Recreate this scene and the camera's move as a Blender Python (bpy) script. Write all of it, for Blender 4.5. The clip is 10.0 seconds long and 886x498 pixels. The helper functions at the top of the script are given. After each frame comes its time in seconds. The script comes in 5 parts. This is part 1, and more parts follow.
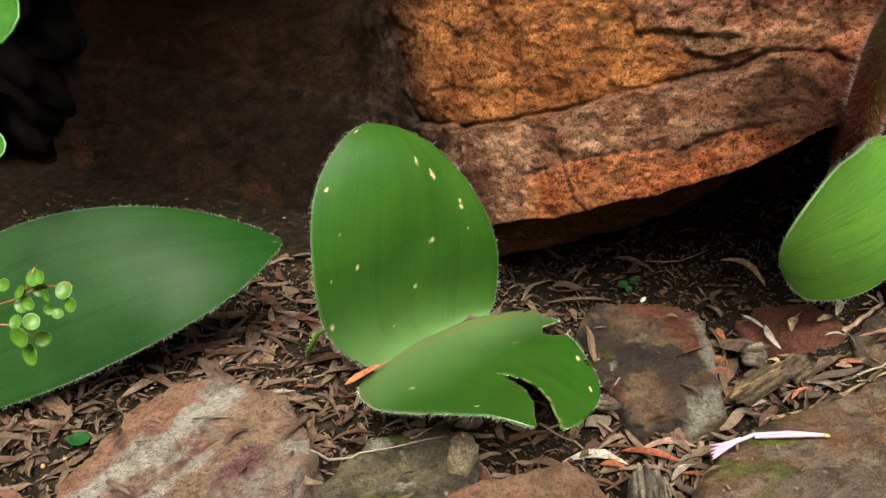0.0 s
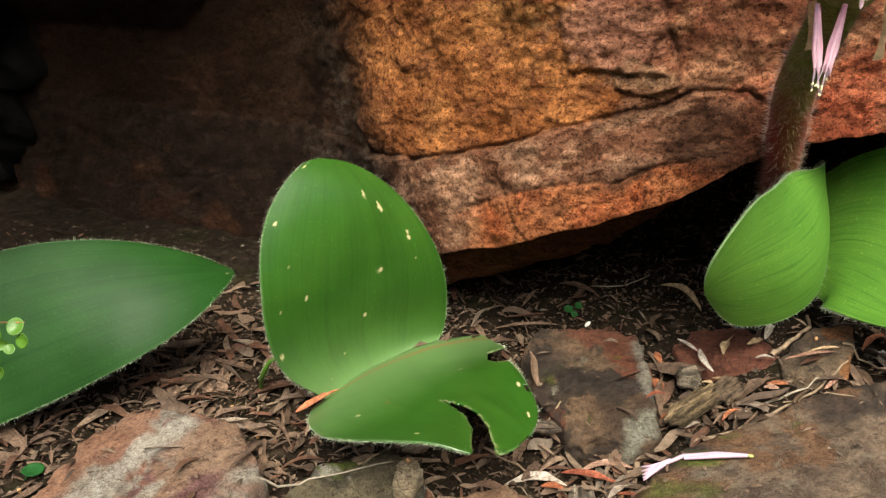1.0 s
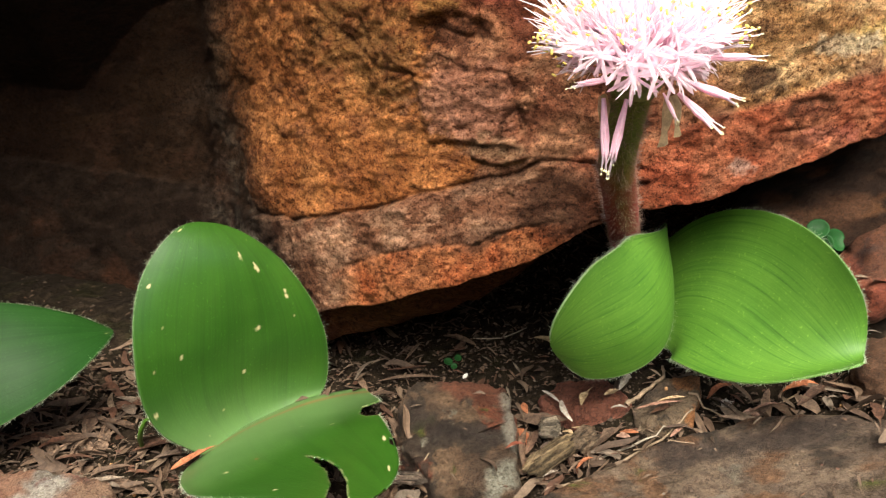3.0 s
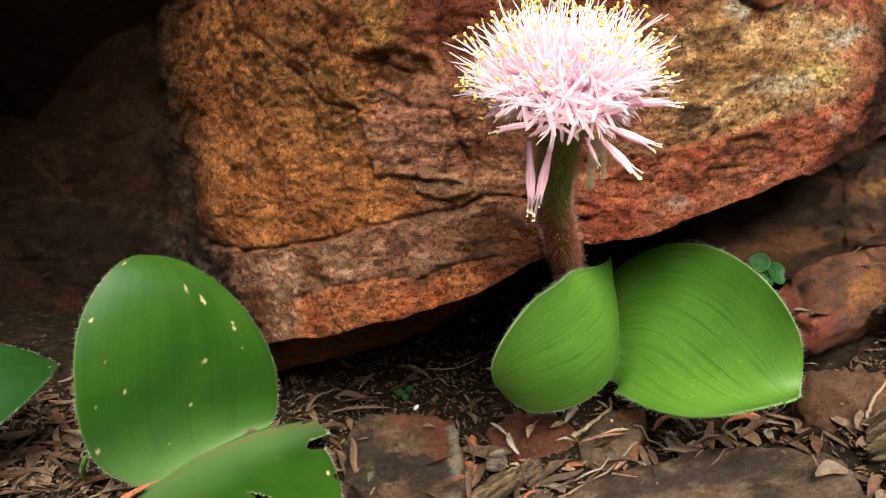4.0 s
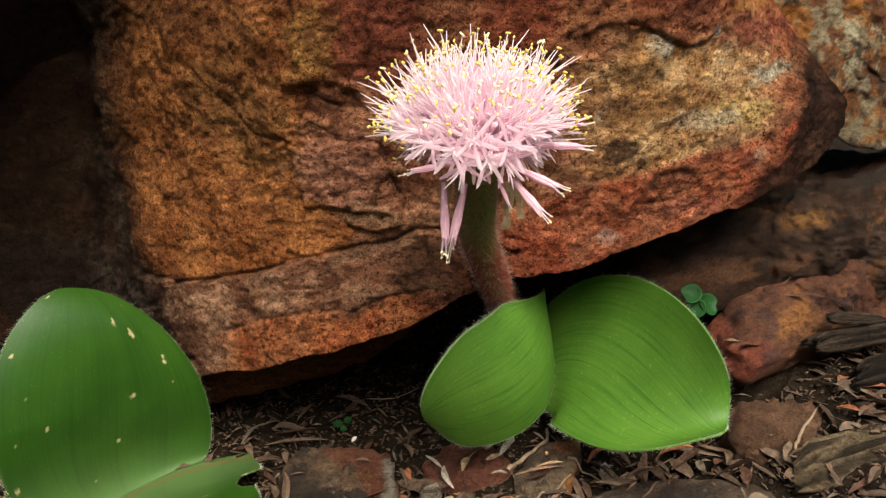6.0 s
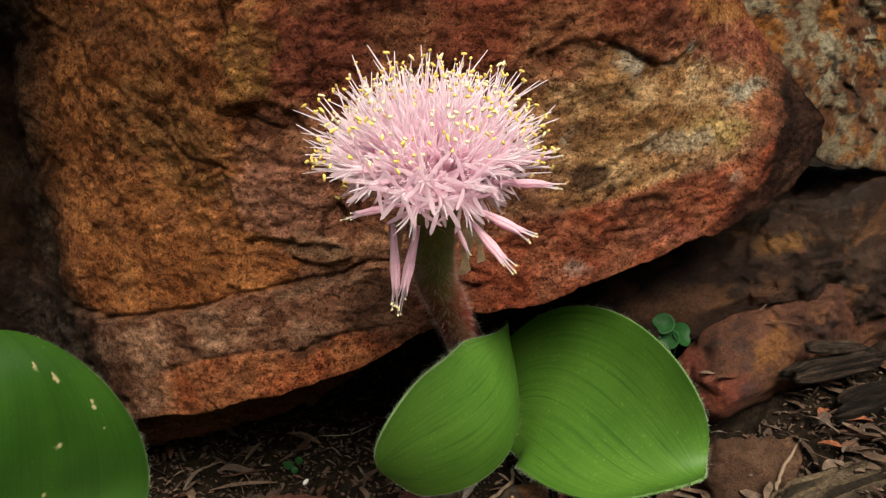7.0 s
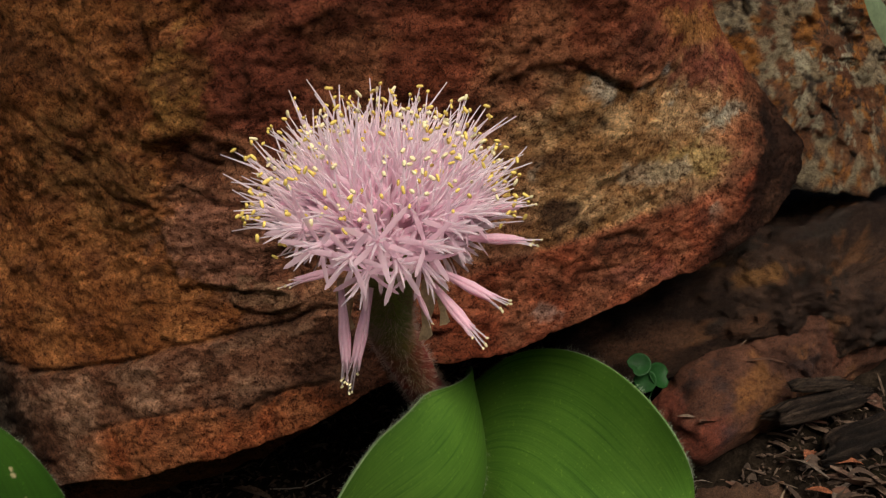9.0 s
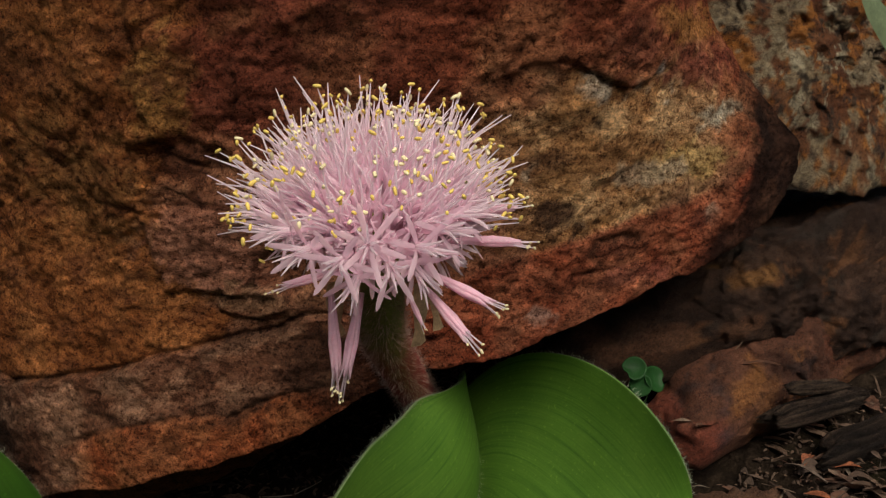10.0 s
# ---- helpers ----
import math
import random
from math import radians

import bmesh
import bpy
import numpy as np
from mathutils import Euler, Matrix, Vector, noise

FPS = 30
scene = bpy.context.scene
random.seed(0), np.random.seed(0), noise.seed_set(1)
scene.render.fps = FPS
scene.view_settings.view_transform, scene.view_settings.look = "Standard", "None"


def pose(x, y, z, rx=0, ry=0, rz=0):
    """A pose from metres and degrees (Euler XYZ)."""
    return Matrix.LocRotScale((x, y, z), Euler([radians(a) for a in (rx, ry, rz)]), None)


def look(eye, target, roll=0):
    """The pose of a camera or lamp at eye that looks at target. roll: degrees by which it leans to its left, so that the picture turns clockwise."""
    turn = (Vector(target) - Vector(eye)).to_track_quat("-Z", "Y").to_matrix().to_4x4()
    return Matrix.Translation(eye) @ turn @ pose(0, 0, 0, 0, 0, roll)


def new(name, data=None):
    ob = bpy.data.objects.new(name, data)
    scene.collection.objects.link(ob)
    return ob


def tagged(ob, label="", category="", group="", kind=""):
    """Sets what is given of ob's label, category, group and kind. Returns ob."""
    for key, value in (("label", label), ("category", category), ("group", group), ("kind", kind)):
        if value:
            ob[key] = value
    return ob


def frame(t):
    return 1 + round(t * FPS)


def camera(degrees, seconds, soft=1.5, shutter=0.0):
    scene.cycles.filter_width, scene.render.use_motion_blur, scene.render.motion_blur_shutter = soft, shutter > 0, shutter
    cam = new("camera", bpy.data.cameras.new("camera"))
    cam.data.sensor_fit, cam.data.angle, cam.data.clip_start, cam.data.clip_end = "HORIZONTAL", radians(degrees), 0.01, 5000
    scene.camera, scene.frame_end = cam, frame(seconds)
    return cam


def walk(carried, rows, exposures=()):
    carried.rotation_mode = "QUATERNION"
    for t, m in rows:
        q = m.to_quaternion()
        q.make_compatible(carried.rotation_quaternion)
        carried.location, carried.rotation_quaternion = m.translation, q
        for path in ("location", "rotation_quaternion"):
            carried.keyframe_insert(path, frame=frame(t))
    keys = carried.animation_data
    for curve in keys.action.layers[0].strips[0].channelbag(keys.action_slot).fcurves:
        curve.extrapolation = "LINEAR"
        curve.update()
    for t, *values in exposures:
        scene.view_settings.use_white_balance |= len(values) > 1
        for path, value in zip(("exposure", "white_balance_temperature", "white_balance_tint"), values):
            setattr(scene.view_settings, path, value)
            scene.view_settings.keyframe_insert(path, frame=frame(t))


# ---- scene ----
cam = camera(55.5, 10.0, soft=1.25)
PATH = [
    (0, (0.01, -0.005, 0.246), (-0.038, 1.843, -0.518), -0.5),
    (0.5, (0.018, -0.01, 0.253), (-0.003, 1.845, -0.495), -0.5),
    (1, (0.028, -0.018, 0.261), (0.038, 1.844, -0.47), -0.4),
    (1.5, (0.043, -0.025, 0.266), (0.088, 1.844, -0.445), -0.1),
    (2, (0.055, -0.031, 0.276), (0.135, 1.845, -0.413), 0.1),
    (2.5, (0.064, -0.037, 0.279), (0.178, 1.845, -0.388), 0.3),
    (4, (0.092, -0.041, 0.29), (0.29, 1.858, -0.305), 1.1),
    (4.5, (0.102, -0.041, 0.294), (0.322, 1.859, -0.289), 1.3),
    (5, (0.105, -0.044, 0.296), (0.341, 1.857, -0.28), 1.5),
    (5.5, (0.107, -0.046, 0.298), (0.354, 1.857, -0.266), 1.6),
    (7, (0.122, 0.004, 0.304), (0.492, 1.891, -0.245), 1.7),
    (7.5, (0.122, 0.017, 0.308), (0.521, 1.902, -0.231), 1.5),
    (8, (0.124, 0.028, 0.307), (0.546, 1.908, -0.227), 1.4),
    (8.5, (0.127, 0.037, 0.307), (0.574, 1.913, -0.223), 1.4),
    (9, (0.13, 0.046, 0.308), (0.601, 1.919, -0.212), 1.3),
    (9.5, (0.131, 0.05, 0.306), (0.617, 1.92, -0.21), 1.2),
    (10, (0.131, 0.054, 0.306), (0.626, 1.923, -0.208), 1.2),
]

EXPOSURES = [(0.0, 1.42, 6750, 2), (2.5, 1.55, 6750, 4), (4.5, 1.08, 6950, 5), (5.5, 0.90, 7000, 5), (7.5, 0.29, 7000, 7), (10.0, -0.32, 7000, 12)]
walk(cam, [(t, look(eye, target, roll)) for t, eye, target, roll in PATH], EXPOSURES)

# ---- light: bright hazy sky, soft sun high in front of the rock ----
world = bpy.data.worlds.new("sky")
scene.world = world
world.use_nodes = True
wn = world.node_tree.nodes
sky = wn.new("ShaderNodeTexSky")
sky.sky_type, sky.sun_disc = "NISHITA", False
sky.sun_elevation, sky.sun_rotation = radians(53), radians(176)
sky.air_density, sky.dust_density = 1.0, 4.0
world.node_tree.links.new(sky.outputs[0], wn["Background"].inputs[0])
wn["Background"].inputs[1].default_value = 0.105
sun = new("sun", bpy.data.lights.new("sun", "SUN"))
sun.data.energy, sun.data.angle, sun.data.color = 3.6, radians(36), (1.0, 0.95, 0.88)
sun.matrix_world = look((0.18, -0.84, 1.75), (0.1, 0.4, 0.1))

# ---- small tools ----


def hash3(i, j, k, seed):
    h = (i * 374761393 + j * 668265263 + k * 2147483647 + seed * 144665) & 0xFFFFFFFF
    h = ((h ^ (h >> 13)) * 1274126177) & 0xFFFFFFFF
    h = ((h ^ (h >> 15)) * 2246822519) & 0xFFFFFFFF
    return ((h ^ (h >> 16)) & 0xFFFFFF) / float(0xFFFFFF)


def value_noise(p, seed=0):
    """Smooth noise, -1 to 1, at the rows of p."""
    q = np.floor(p).astype(np.int64)
    f = p - q
    f = f * f * f * (f * (f * 6 - 15) + 10)
    out = np.zeros(len(p))
    for a in (0, 1):
        for b in (0, 1):
            for c in (0, 1):
                w = (f[:, 0] if a else 1 - f[:, 0]) * (f[:, 1] if b else 1 - f[:, 1]) * (f[:, 2] if c else 1 - f[:, 2])
                out += w * hash3(q[:, 0] + a, q[:, 1] + b, q[:, 2] + c, seed)
    return out * 2 - 1


def fbm(p, scale, seed=0, octaves=4, gain=0.5):
    """Layered noise; scale is the size of its largest lumps in metres."""
    out, amp, q = np.zeros(len(p)), 1.0, np.asarray(p, float) / scale
    for o in range(octaves):
        out += amp * value_noise(q + 17.3 * o, seed + o)
        q, amp = q * 2.03, amp * gain
    return out


def chips(p, scale, seed):
    """Broken facets: around each of many scattered points the surface is a small tilted plane, -1 to 1."""
    q = np.asarray(p, float) / scale
    c0 = np.floor(q).astype(np.int64)
    best, high = np.full(len(q), 9.0), np.zeros(len(q))
    for a in (-1, 0, 1):
        for b in (-1, 0, 1):
            for c in (-1, 0, 1):
                i, j, k = c0[:, 0] + a, c0[:, 1] + b, c0[:, 2] + c
                d = q - np.stack([i + hash3(i, j, k, seed), j + hash3(i, j, k, seed + 1), k + hash3(i, j, k, seed + 2)], 1)
                tilt = np.stack([hash3(i, j, k, seed + 3), hash3(i, j, k, seed + 4), hash3(i, j, k, seed + 5)], 1) * 2 - 1
                d2 = (d * d).sum(1)
                near = d2 < best
                best = np.where(near, d2, best)
                high = np.where(near, (d * tilt).sum(1) + 0.8 * (hash3(i, j, k, seed + 6) - 0.5), high)
    return np.clip(high, -1, 1)


def step(a, b, x):
    s = np.clip((x - a) / (b - a), 0, 1)
    return s * s * (3 - 2 * s)


def near_line(x, z, line):
    """The distance of the points (x, z) from a polyline."""
    best = np.full(np.shape(x), 9.0)
    for (ax, az), (bx, bz) in zip(line[:-1], line[1:]):
        dx, dz = bx - ax, bz - az
        s = np.clip(((x - ax) * dx + (z - az) * dz) / (dx * dx + dz * dz), 0, 1)
        best = np.minimum(best, np.hypot(x - ax - s * dx, z - az - s * dz))
    return best


def mesh_of(name, verts, faces, mats, smooth=True, ids=None):
    me = bpy.data.meshes.new(name)
    me.from_pydata([tuple(v) for v in verts], [], [tuple(f) for f in faces])
    for m in mats if isinstance(mats, (list, tuple)) else [mats]:
        me.materials.append(m)
    if ids is not None:
        me.polygons.foreach_set("material_index", np.array(ids, np.int32))
    me.polygons.foreach_set("use_smooth", np.full(len(me.polygons), smooth))
    me.update()
    return me


def tint(me, colours, name="tint"):
    """Stores a mineral or pigment colour for each corner point of a mesh."""
    layer = me.color_attributes.new(name, "FLOAT_COLOR", "POINT")
    c = np.ones((len(me.vertices), 4), np.float32)
    c[:, :3] = colours
    layer.data.foreach_set("color", c.ravel())


def part(name, me, parent, label=""):
    ob = new(name, me)
    ob.parent = parent
    return tagged(ob, label)


def grid_faces(rows, cols):
    i, j = np.meshgrid(np.arange(rows - 1), np.arange(cols - 1), indexing="ij")
    a = (i * cols + j).ravel()
    return np.stack([a, a + 1, a + cols + 1, a + cols], 1)


class Strands:
    """Collects tubes, ribbons and beads into one mesh."""

    def __init__(self):
        self.v, self.f, self.m = [], [], []

    def tube(self, pts, radii, sides=4, mat=0, cap=True):
        pts = [Vector(p) for p in pts]
        base = len(self.v)
        for k, p in enumerate(pts):
            t = (pts[min(k + 1, len(pts) - 1)] - pts[max(k - 1, 0)]).normalized()
            a = t.orthogonal().normalized()
            if k:
                a = (side - t * side.dot(t)).normalized() if (side - t * side.dot(t)).length > 1e-6 else a
            side, b = a, t.cross(a)
            for s in range(sides):
                w = 2 * math.pi * s / sides
                self.v.append(p + (a * math.cos(w) + b * math.sin(w)) * radii[k])
        for k in range(len(pts) - 1):
            for s in range(sides):
                n = (s + 1) % sides
                o = base + k * sides
                self.f.append((o + s, o + n, o + sides + n, o + sides + s))
                self.m.append(mat)
        if cap:
            self.f.append(tuple(base + (len(pts) - 1) * sides + s for s in range(sides)))
            self.m.append(mat)

    def ribbon(self, pts, across, widths, bow=0.0, mat=0):
        base = len(self.v)
        for k, p in enumerate(pts):
            p, t = Vector(p), Vector(pts[min(k + 1, len(pts) - 1)]) - Vector(pts[max(k - 1, 0)])
            n = t.normalized().cross(across)
            for s in (-1, 0, 1):
                self.v.append(p + across * s * widths[k] + n * bow * widths[k] * (1 - s * s))
        for k in range(len(pts) - 1):
            for s in (0, 1):
                o = base + 3 * k + s
                self.f.append((o, o + 1, o + 4, o + 3))
                self.m.append(mat)

    def bead(self, p, axis, long, wide, mat=0):
        axis = Vector(axis).normalized()
        self.tube([Vector(p) + axis * long * a for a in (-0.5, -0.25, 0.25, 0.5)], [wide * 0.3, wide * 0.48, wide * 0.48, wide * 0.25], 6, mat)

    def mesh(self, name, mats):
        return mesh_of(name, self.v, self.f, mats, True, self.m)


# ---- materials ----


def node_mat(name, rough=0.6, spec=0.4):
    m = bpy.data.materials.new(name)
    m.use_nodes = True
    n, l = m.node_tree.nodes, m.node_tree.links
    b = n["Principled BSDF"]
    b.inputs["Roughness"].default_value = rough
    b.inputs["Specular IOR Level"].default_value = spec
    return m, n, l, b


def noise_node(n, l, coord, scale, detail=6.0, rough=0.6, stretch=None):
    t = n.new("ShaderNodeTexNoise")
    t.inputs["Scale"].default_value, t.inputs["Detail"].default_value, t.inputs["Roughness"].default_value = scale, detail, rough
    if stretch:
        mp = n.new("ShaderNodeMapping")
        mp.inputs["Scale"].default_value = stretch
        l.new(coord, mp.inputs[0])
        coord = mp.outputs[0]
    l.new(coord, t.inputs["Vector"])
    return t.outputs["Fac"]


def ramp(n, l, fac, stops):
    r = n.new("ShaderNodeValToRGB")
    while len(r.color_ramp.elements) < len(stops):
        r.color_ramp.elements.new(0.5)
    for e, (p, c) in zip(r.color_ramp.elements, stops):
        e.position, e.color = p, (*c, 1) if isinstance(c, tuple) else (c, c, c, 1)
    l.new(fac, r.inputs[0])
    return r.outputs[0]


def blend(n, l, a, b, fac=1.0, mode="MULTIPLY"):
    x = n.new("ShaderNodeMix")
    x.data_type, x.blend_type = "RGBA", mode
    for sock, val in ((x.inputs[0], fac), (x.inputs[6], a), (x.inputs[7], b)):
        if isinstance(val, bpy.types.NodeSocket):
            l.new(val, sock)
        else:
            sock.default_value = val if isinstance(val, float) else (*val, 1)
    return x.outputs[2]


def relief(n, l, b, heights):
    """Bumps laid over one another: (height, distance in metres, strength)."""
    last = None
    for h, d, s in heights:
        u = n.new("ShaderNodeBump")
        u.inputs["Distance"].default_value, u.inputs["Strength"].default_value = d, s
        l.new(h, u.inputs["Height"])
        if last:
            l.new(last, u.inputs["Normal"])
        last = u.outputs[0]
    l.new(last, b.inputs["Normal"])


def rock_material(name, grain=1.0, rough=0.85, spec=0.08):
    """Weathered stone: the mesh's mineral colours, broken into flakes along the bedding, with pits and dark crevices."""
    m, n, l, b = node_mat(name, rough, spec)
    p = n.new("ShaderNodeTexCoord").outputs["Object"]
    a = n.new("ShaderNodeVertexColor")
    a.layer_name = "tint"
    turn = n.new("ShaderNodeMapping")
    turn.inputs["Rotation"].default_value = (0, radians(22), 0)
    turn.inputs["Scale"].default_value = (0.62, 0.8, 1.25)
    l.new(p, turn.inputs[0])
    warp = n.new("ShaderNodeVectorMath")
    warp.operation = "MULTIPLY_ADD"
    tex = n.new("ShaderNodeTexNoise")
    tex.inputs["Scale"].default_value, tex.inputs["Detail"].default_value = 320, 4
    l.new(p, tex.inputs["Vector"])
    l.new(tex.outputs["Color"], warp.inputs[0])
    warp.inputs[1].default_value = (0.005, 0.005, 0.005)
    l.new(turn.outputs[0], warp.inputs[2])

    def cells(scale, feature):
        v = n.new("ShaderNodeTexVoronoi")
        v.feature = feature
        v.inputs["Scale"].default_value = scale
        l.new(warp.outputs[0], v.inputs["Vector"])
        return v

    def tone_of(v):
        t = n.new("ShaderNodeSeparateColor")
        l.new(v.outputs["Color"], t.inputs[0])
        return t.outputs[0]

    fine = noise_node(n, l, p, 1500, 5, 0.75)
    mid = noise_node(n, l, warp.outputs[0], 300, 9, 0.78)
    wide = noise_node(n, l, turn.outputs[0], 60, 9, 0.7)
    pits, specks = noise_node(n, l, p, 420, 9, 0.8), noise_node(n, l, p, 1100, 6, 0.8)
    flake, chip = tone_of(cells(210, "F1")), tone_of(cells(640, "F1"))
    gap = cells(210, "DISTANCE_TO_EDGE").outputs["Distance"]
    c = blend(n, l, a.outputs[0], ramp(n, l, fine, [(0.40, 0.72), (0.5, 1.0), (0.60, 1.32)]), 0.6 * grain)
    c = blend(n, l, c, ramp(n, l, chip, [(0.0, (0.66, 0.60, 0.56)), (0.5, (1.0, 1.0, 1.0)), (1.0, (1.34, 1.32, 1.28))]), 0.75 * grain)
    c = blend(n, l, c, ramp(n, l, flake, [(0.0, (0.74, 0.68, 0.64)), (0.5, (1.0, 1.0, 1.0)), (1.0, (1.24, 1.22, 1.18))]), 0.7 * grain)
    c = blend(n, l, c, ramp(n, l, mid, [(0.42, (0.40, 0.30, 0.24)), (0.47, (1.0, 1.0, 1.0)), (0.53, (1.0, 1.0, 1.0)), (0.59, (1.45, 1.40, 1.30))]), 0.85 * grain)
    c = blend(n, l, c, ramp(n, l, wide, [(0.34, (0.55, 0.43, 0.36)), (0.50, (1.0, 1.0, 1.0)), (0.68, (1.22, 1.17, 1.08))]), 0.6 * grain)
    c = blend(n, l, c, ramp(n, l, pits, [(0.425, (0.20, 0.14, 0.10)), (0.455, (1.0, 1.0, 1.0))]), 0.9 * grain)
    c = blend(n, l, c, ramp(n, l, specks, [(0.42, (0.25, 0.18, 0.14)), (0.455, (1.0, 1.0, 1.0)), (0.55, (1.0, 1.0, 1.0)), (0.60, (1.5, 1.46, 1.40))]), ramp(n, l, wide, [(0.40, 1.0), (0.60, 0.35)]))
    crevice = blend(n, l, ramp(n, l, gap, [(0.0, (0.30, 0.23, 0.19)), (0.045, (1.0, 1.0, 1.0))]), (1.0, 1.0, 1.0), ramp(n, l, mid, [(0.44, 0.0), (0.53, 1.0)]), "MIX")
    c = blend(n, l, c, crevice, 0.8 * grain)
    l.new(c, b.inputs["Base Color"])
    relief(n, l, b, [(wide, 0.004, 0.6), (flake, 0.0011, 0.7), (mid, 0.0042, 1.0), (pits, 0.0035, 1.0), (chip, 0.0008, 0.8), (specks, 0.0010, 1.0), (fine, 0.0006, 1.0)])
    return m


ROCK = rock_material("weathered_rock")
STONE = rock_material("weathered_stone", 0.62, 0.8, 0.2)

SOIL, n, l, b = node_mat("dark_soil", 1.0, 0.04)
p = n.new("ShaderNodeTexCoord").outputs["Object"]
s1, s2, s3 = noise_node(n, l, p, 700, 4), noise_node(n, l, p, 120, 6), noise_node(n, l, p, 18, 4)
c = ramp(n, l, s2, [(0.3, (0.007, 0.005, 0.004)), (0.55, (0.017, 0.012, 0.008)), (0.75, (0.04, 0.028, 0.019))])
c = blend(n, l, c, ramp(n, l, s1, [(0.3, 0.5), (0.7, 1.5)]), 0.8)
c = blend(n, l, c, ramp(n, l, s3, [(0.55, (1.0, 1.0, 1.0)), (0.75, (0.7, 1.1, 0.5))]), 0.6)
l.new(c, b.inputs["Base Color"])
relief(n, l, b, [(s2, 0.006, 0.7), (s1, 0.0012, 0.8)])


def leaf_material(name, low, high, stripe=0.35, rough=0.38, spec=0.5, dashes=0.0):
    """Fleshy green blade: fine parallel veins along it, paler patches and scars."""
    m, n, l, b = node_mat(name, rough, spec)
    uv = n.new("ShaderNodeTexCoord").outputs["UV"]
    obj = n.new("ShaderNodeTexCoord").outputs["Object"]
    a = n.new("ShaderNodeVertexColor")
    a.layer_name = "scar"
    veins = noise_node(n, l, uv, 1.0, 2, 0.5, (20, 0.6, 1))
    fine = noise_node(n, l, uv, 1.0, 2, 0.6, (110, 2.0, 1))
    wide = noise_node(n, l, obj, 26, 4, 0.55)
    cells = noise_node(n, l, obj, 900, 3, 0.6)
    c = ramp(n, l, wide, [(0.3, low), (0.7, high)])
    c = blend(n, l, c, ramp(n, l, veins, [(0.30, (0.5, 0.6, 0.5)), (0.46, (1.0, 1.0, 1.0)), (0.7, (1.12, 1.08, 1.0))]), stripe * 2)
    c = blend(n, l, c, ramp(n, l, fine, [(0.3, (0.80, 0.84, 0.76)), (0.7, (1.14, 1.1, 1.1))]), 0.7)
    dash = noise_node(n, l, uv, 1.0, 3, 0.55, (46, 2.6, 1))
    c = blend(n, l, c, ramp(n, l, dash, [(0.30, (0.42, 0.58, 0.45)), (0.47, (1.0, 1.0, 1.0)), (0.62, (1.0, 1.0, 1.0)), (0.75, (1.2, 1.12, 1.15))]), dashes)
    c = blend(n, l, c, ramp(n, l, cells, [(0.3, 0.9), (0.7, 1.1)]), 0.5)
    dots = noise_node(n, l, obj, 520, 3, 0.5)
    c = blend(n, l, c, ramp(n, l, dots, [(0.62, (1.0, 1.0, 1.0)), (0.72, (2.0, 1.6, 2.0))]), 0.6)
    sep = n.new("ShaderNodeSeparateColor")
    l.new(a.outputs[0], sep.inputs[0])
    c = blend(n, l, c, (0.25, 0.39, 0.16), sep.outputs[1], "MIX")
    c = blend(n, l, c, (0.44, 0.38, 0.20), sep.outputs[0], "MIX")
    c = blend(n, l, c, (0.22, 0.075, 0.03), sep.outputs[2], "MIX")
    l.new(c, b.inputs["Base Color"])
    relief(n, l, b, [(veins, 0.0008, 0.14), (fine, 0.0002, 0.2), (dots, 0.0003, 0.25), (cells, 0.00012, 0.35)])
    glow = n.new("ShaderNodeBsdfTranslucent")
    l.new(c, glow.inputs[0])
    mix = n.new("ShaderNodeMixShader")
    mix.inputs[0].default_value = 0.12
    l.new(b.outputs[0], mix.inputs[1])
    l.new(glow.outputs[0], mix.inputs[2])
    l.new(mix.outputs[0], n["Material Output"].inputs[0])
    return m


LEAF_DARK = leaf_material("leaf_dark_green", (0.008, 0.033, 0.005), (0.012, 0.045, 0.008), 0.3, 0.45, 0.12)
LEAF_MID = leaf_material("leaf_fresh_green", (0.016, 0.063, 0.005), (0.028, 0.089, 0.009), 0.26, 0.34, 0.6)
LEAF_PAIR = leaf_material("leaf_yellow_green", (0.055, 0.152, 0.013), (0.085, 0.200, 0.022), 0.16, 0.58, 0.42, 0.8)


def plain(name, colour, rough=0.5, spread=0.15, scale=300, through_light=0.0, spec=0.4):
    """A small thing's surface: one pigment, uneven at two scales."""
    m, n, l, b = node_mat(name, rough, spec)
    p = n.new("ShaderNodeTexCoord").outputs["Object"]
    f1, f2 = noise_node(n, l, p, scale, 4), noise_node(n, l, p, scale * 5, 3)
    c = blend(n, l, colour, ramp(n, l, f1, [(0.25, 1 - 1.6 * spread), (0.75, 1 + 1.6 * spread)]), 1.0)
    c = blend(n, l, c, ramp(n, l, f2, [(0.25, 1 - spread), (0.75, 1 + spread)]), 1.0)
    l.new(c, b.inputs["Base Color"])
    relief(n, l, b, [(f2, 0.0003, 0.4)])
    if through_light:
        g, x = n.new("ShaderNodeBsdfTranslucent"), n.new("ShaderNodeMixShader")
        x.inputs[0].default_value = through_light
        l.new(c, g.inputs[0])
        l.new(b.outputs[0], x.inputs[1])
        l.new(g.outputs[0], x.inputs[2])
        l.new(x.outputs[0], n["Material Output"].inputs[0])
    return m


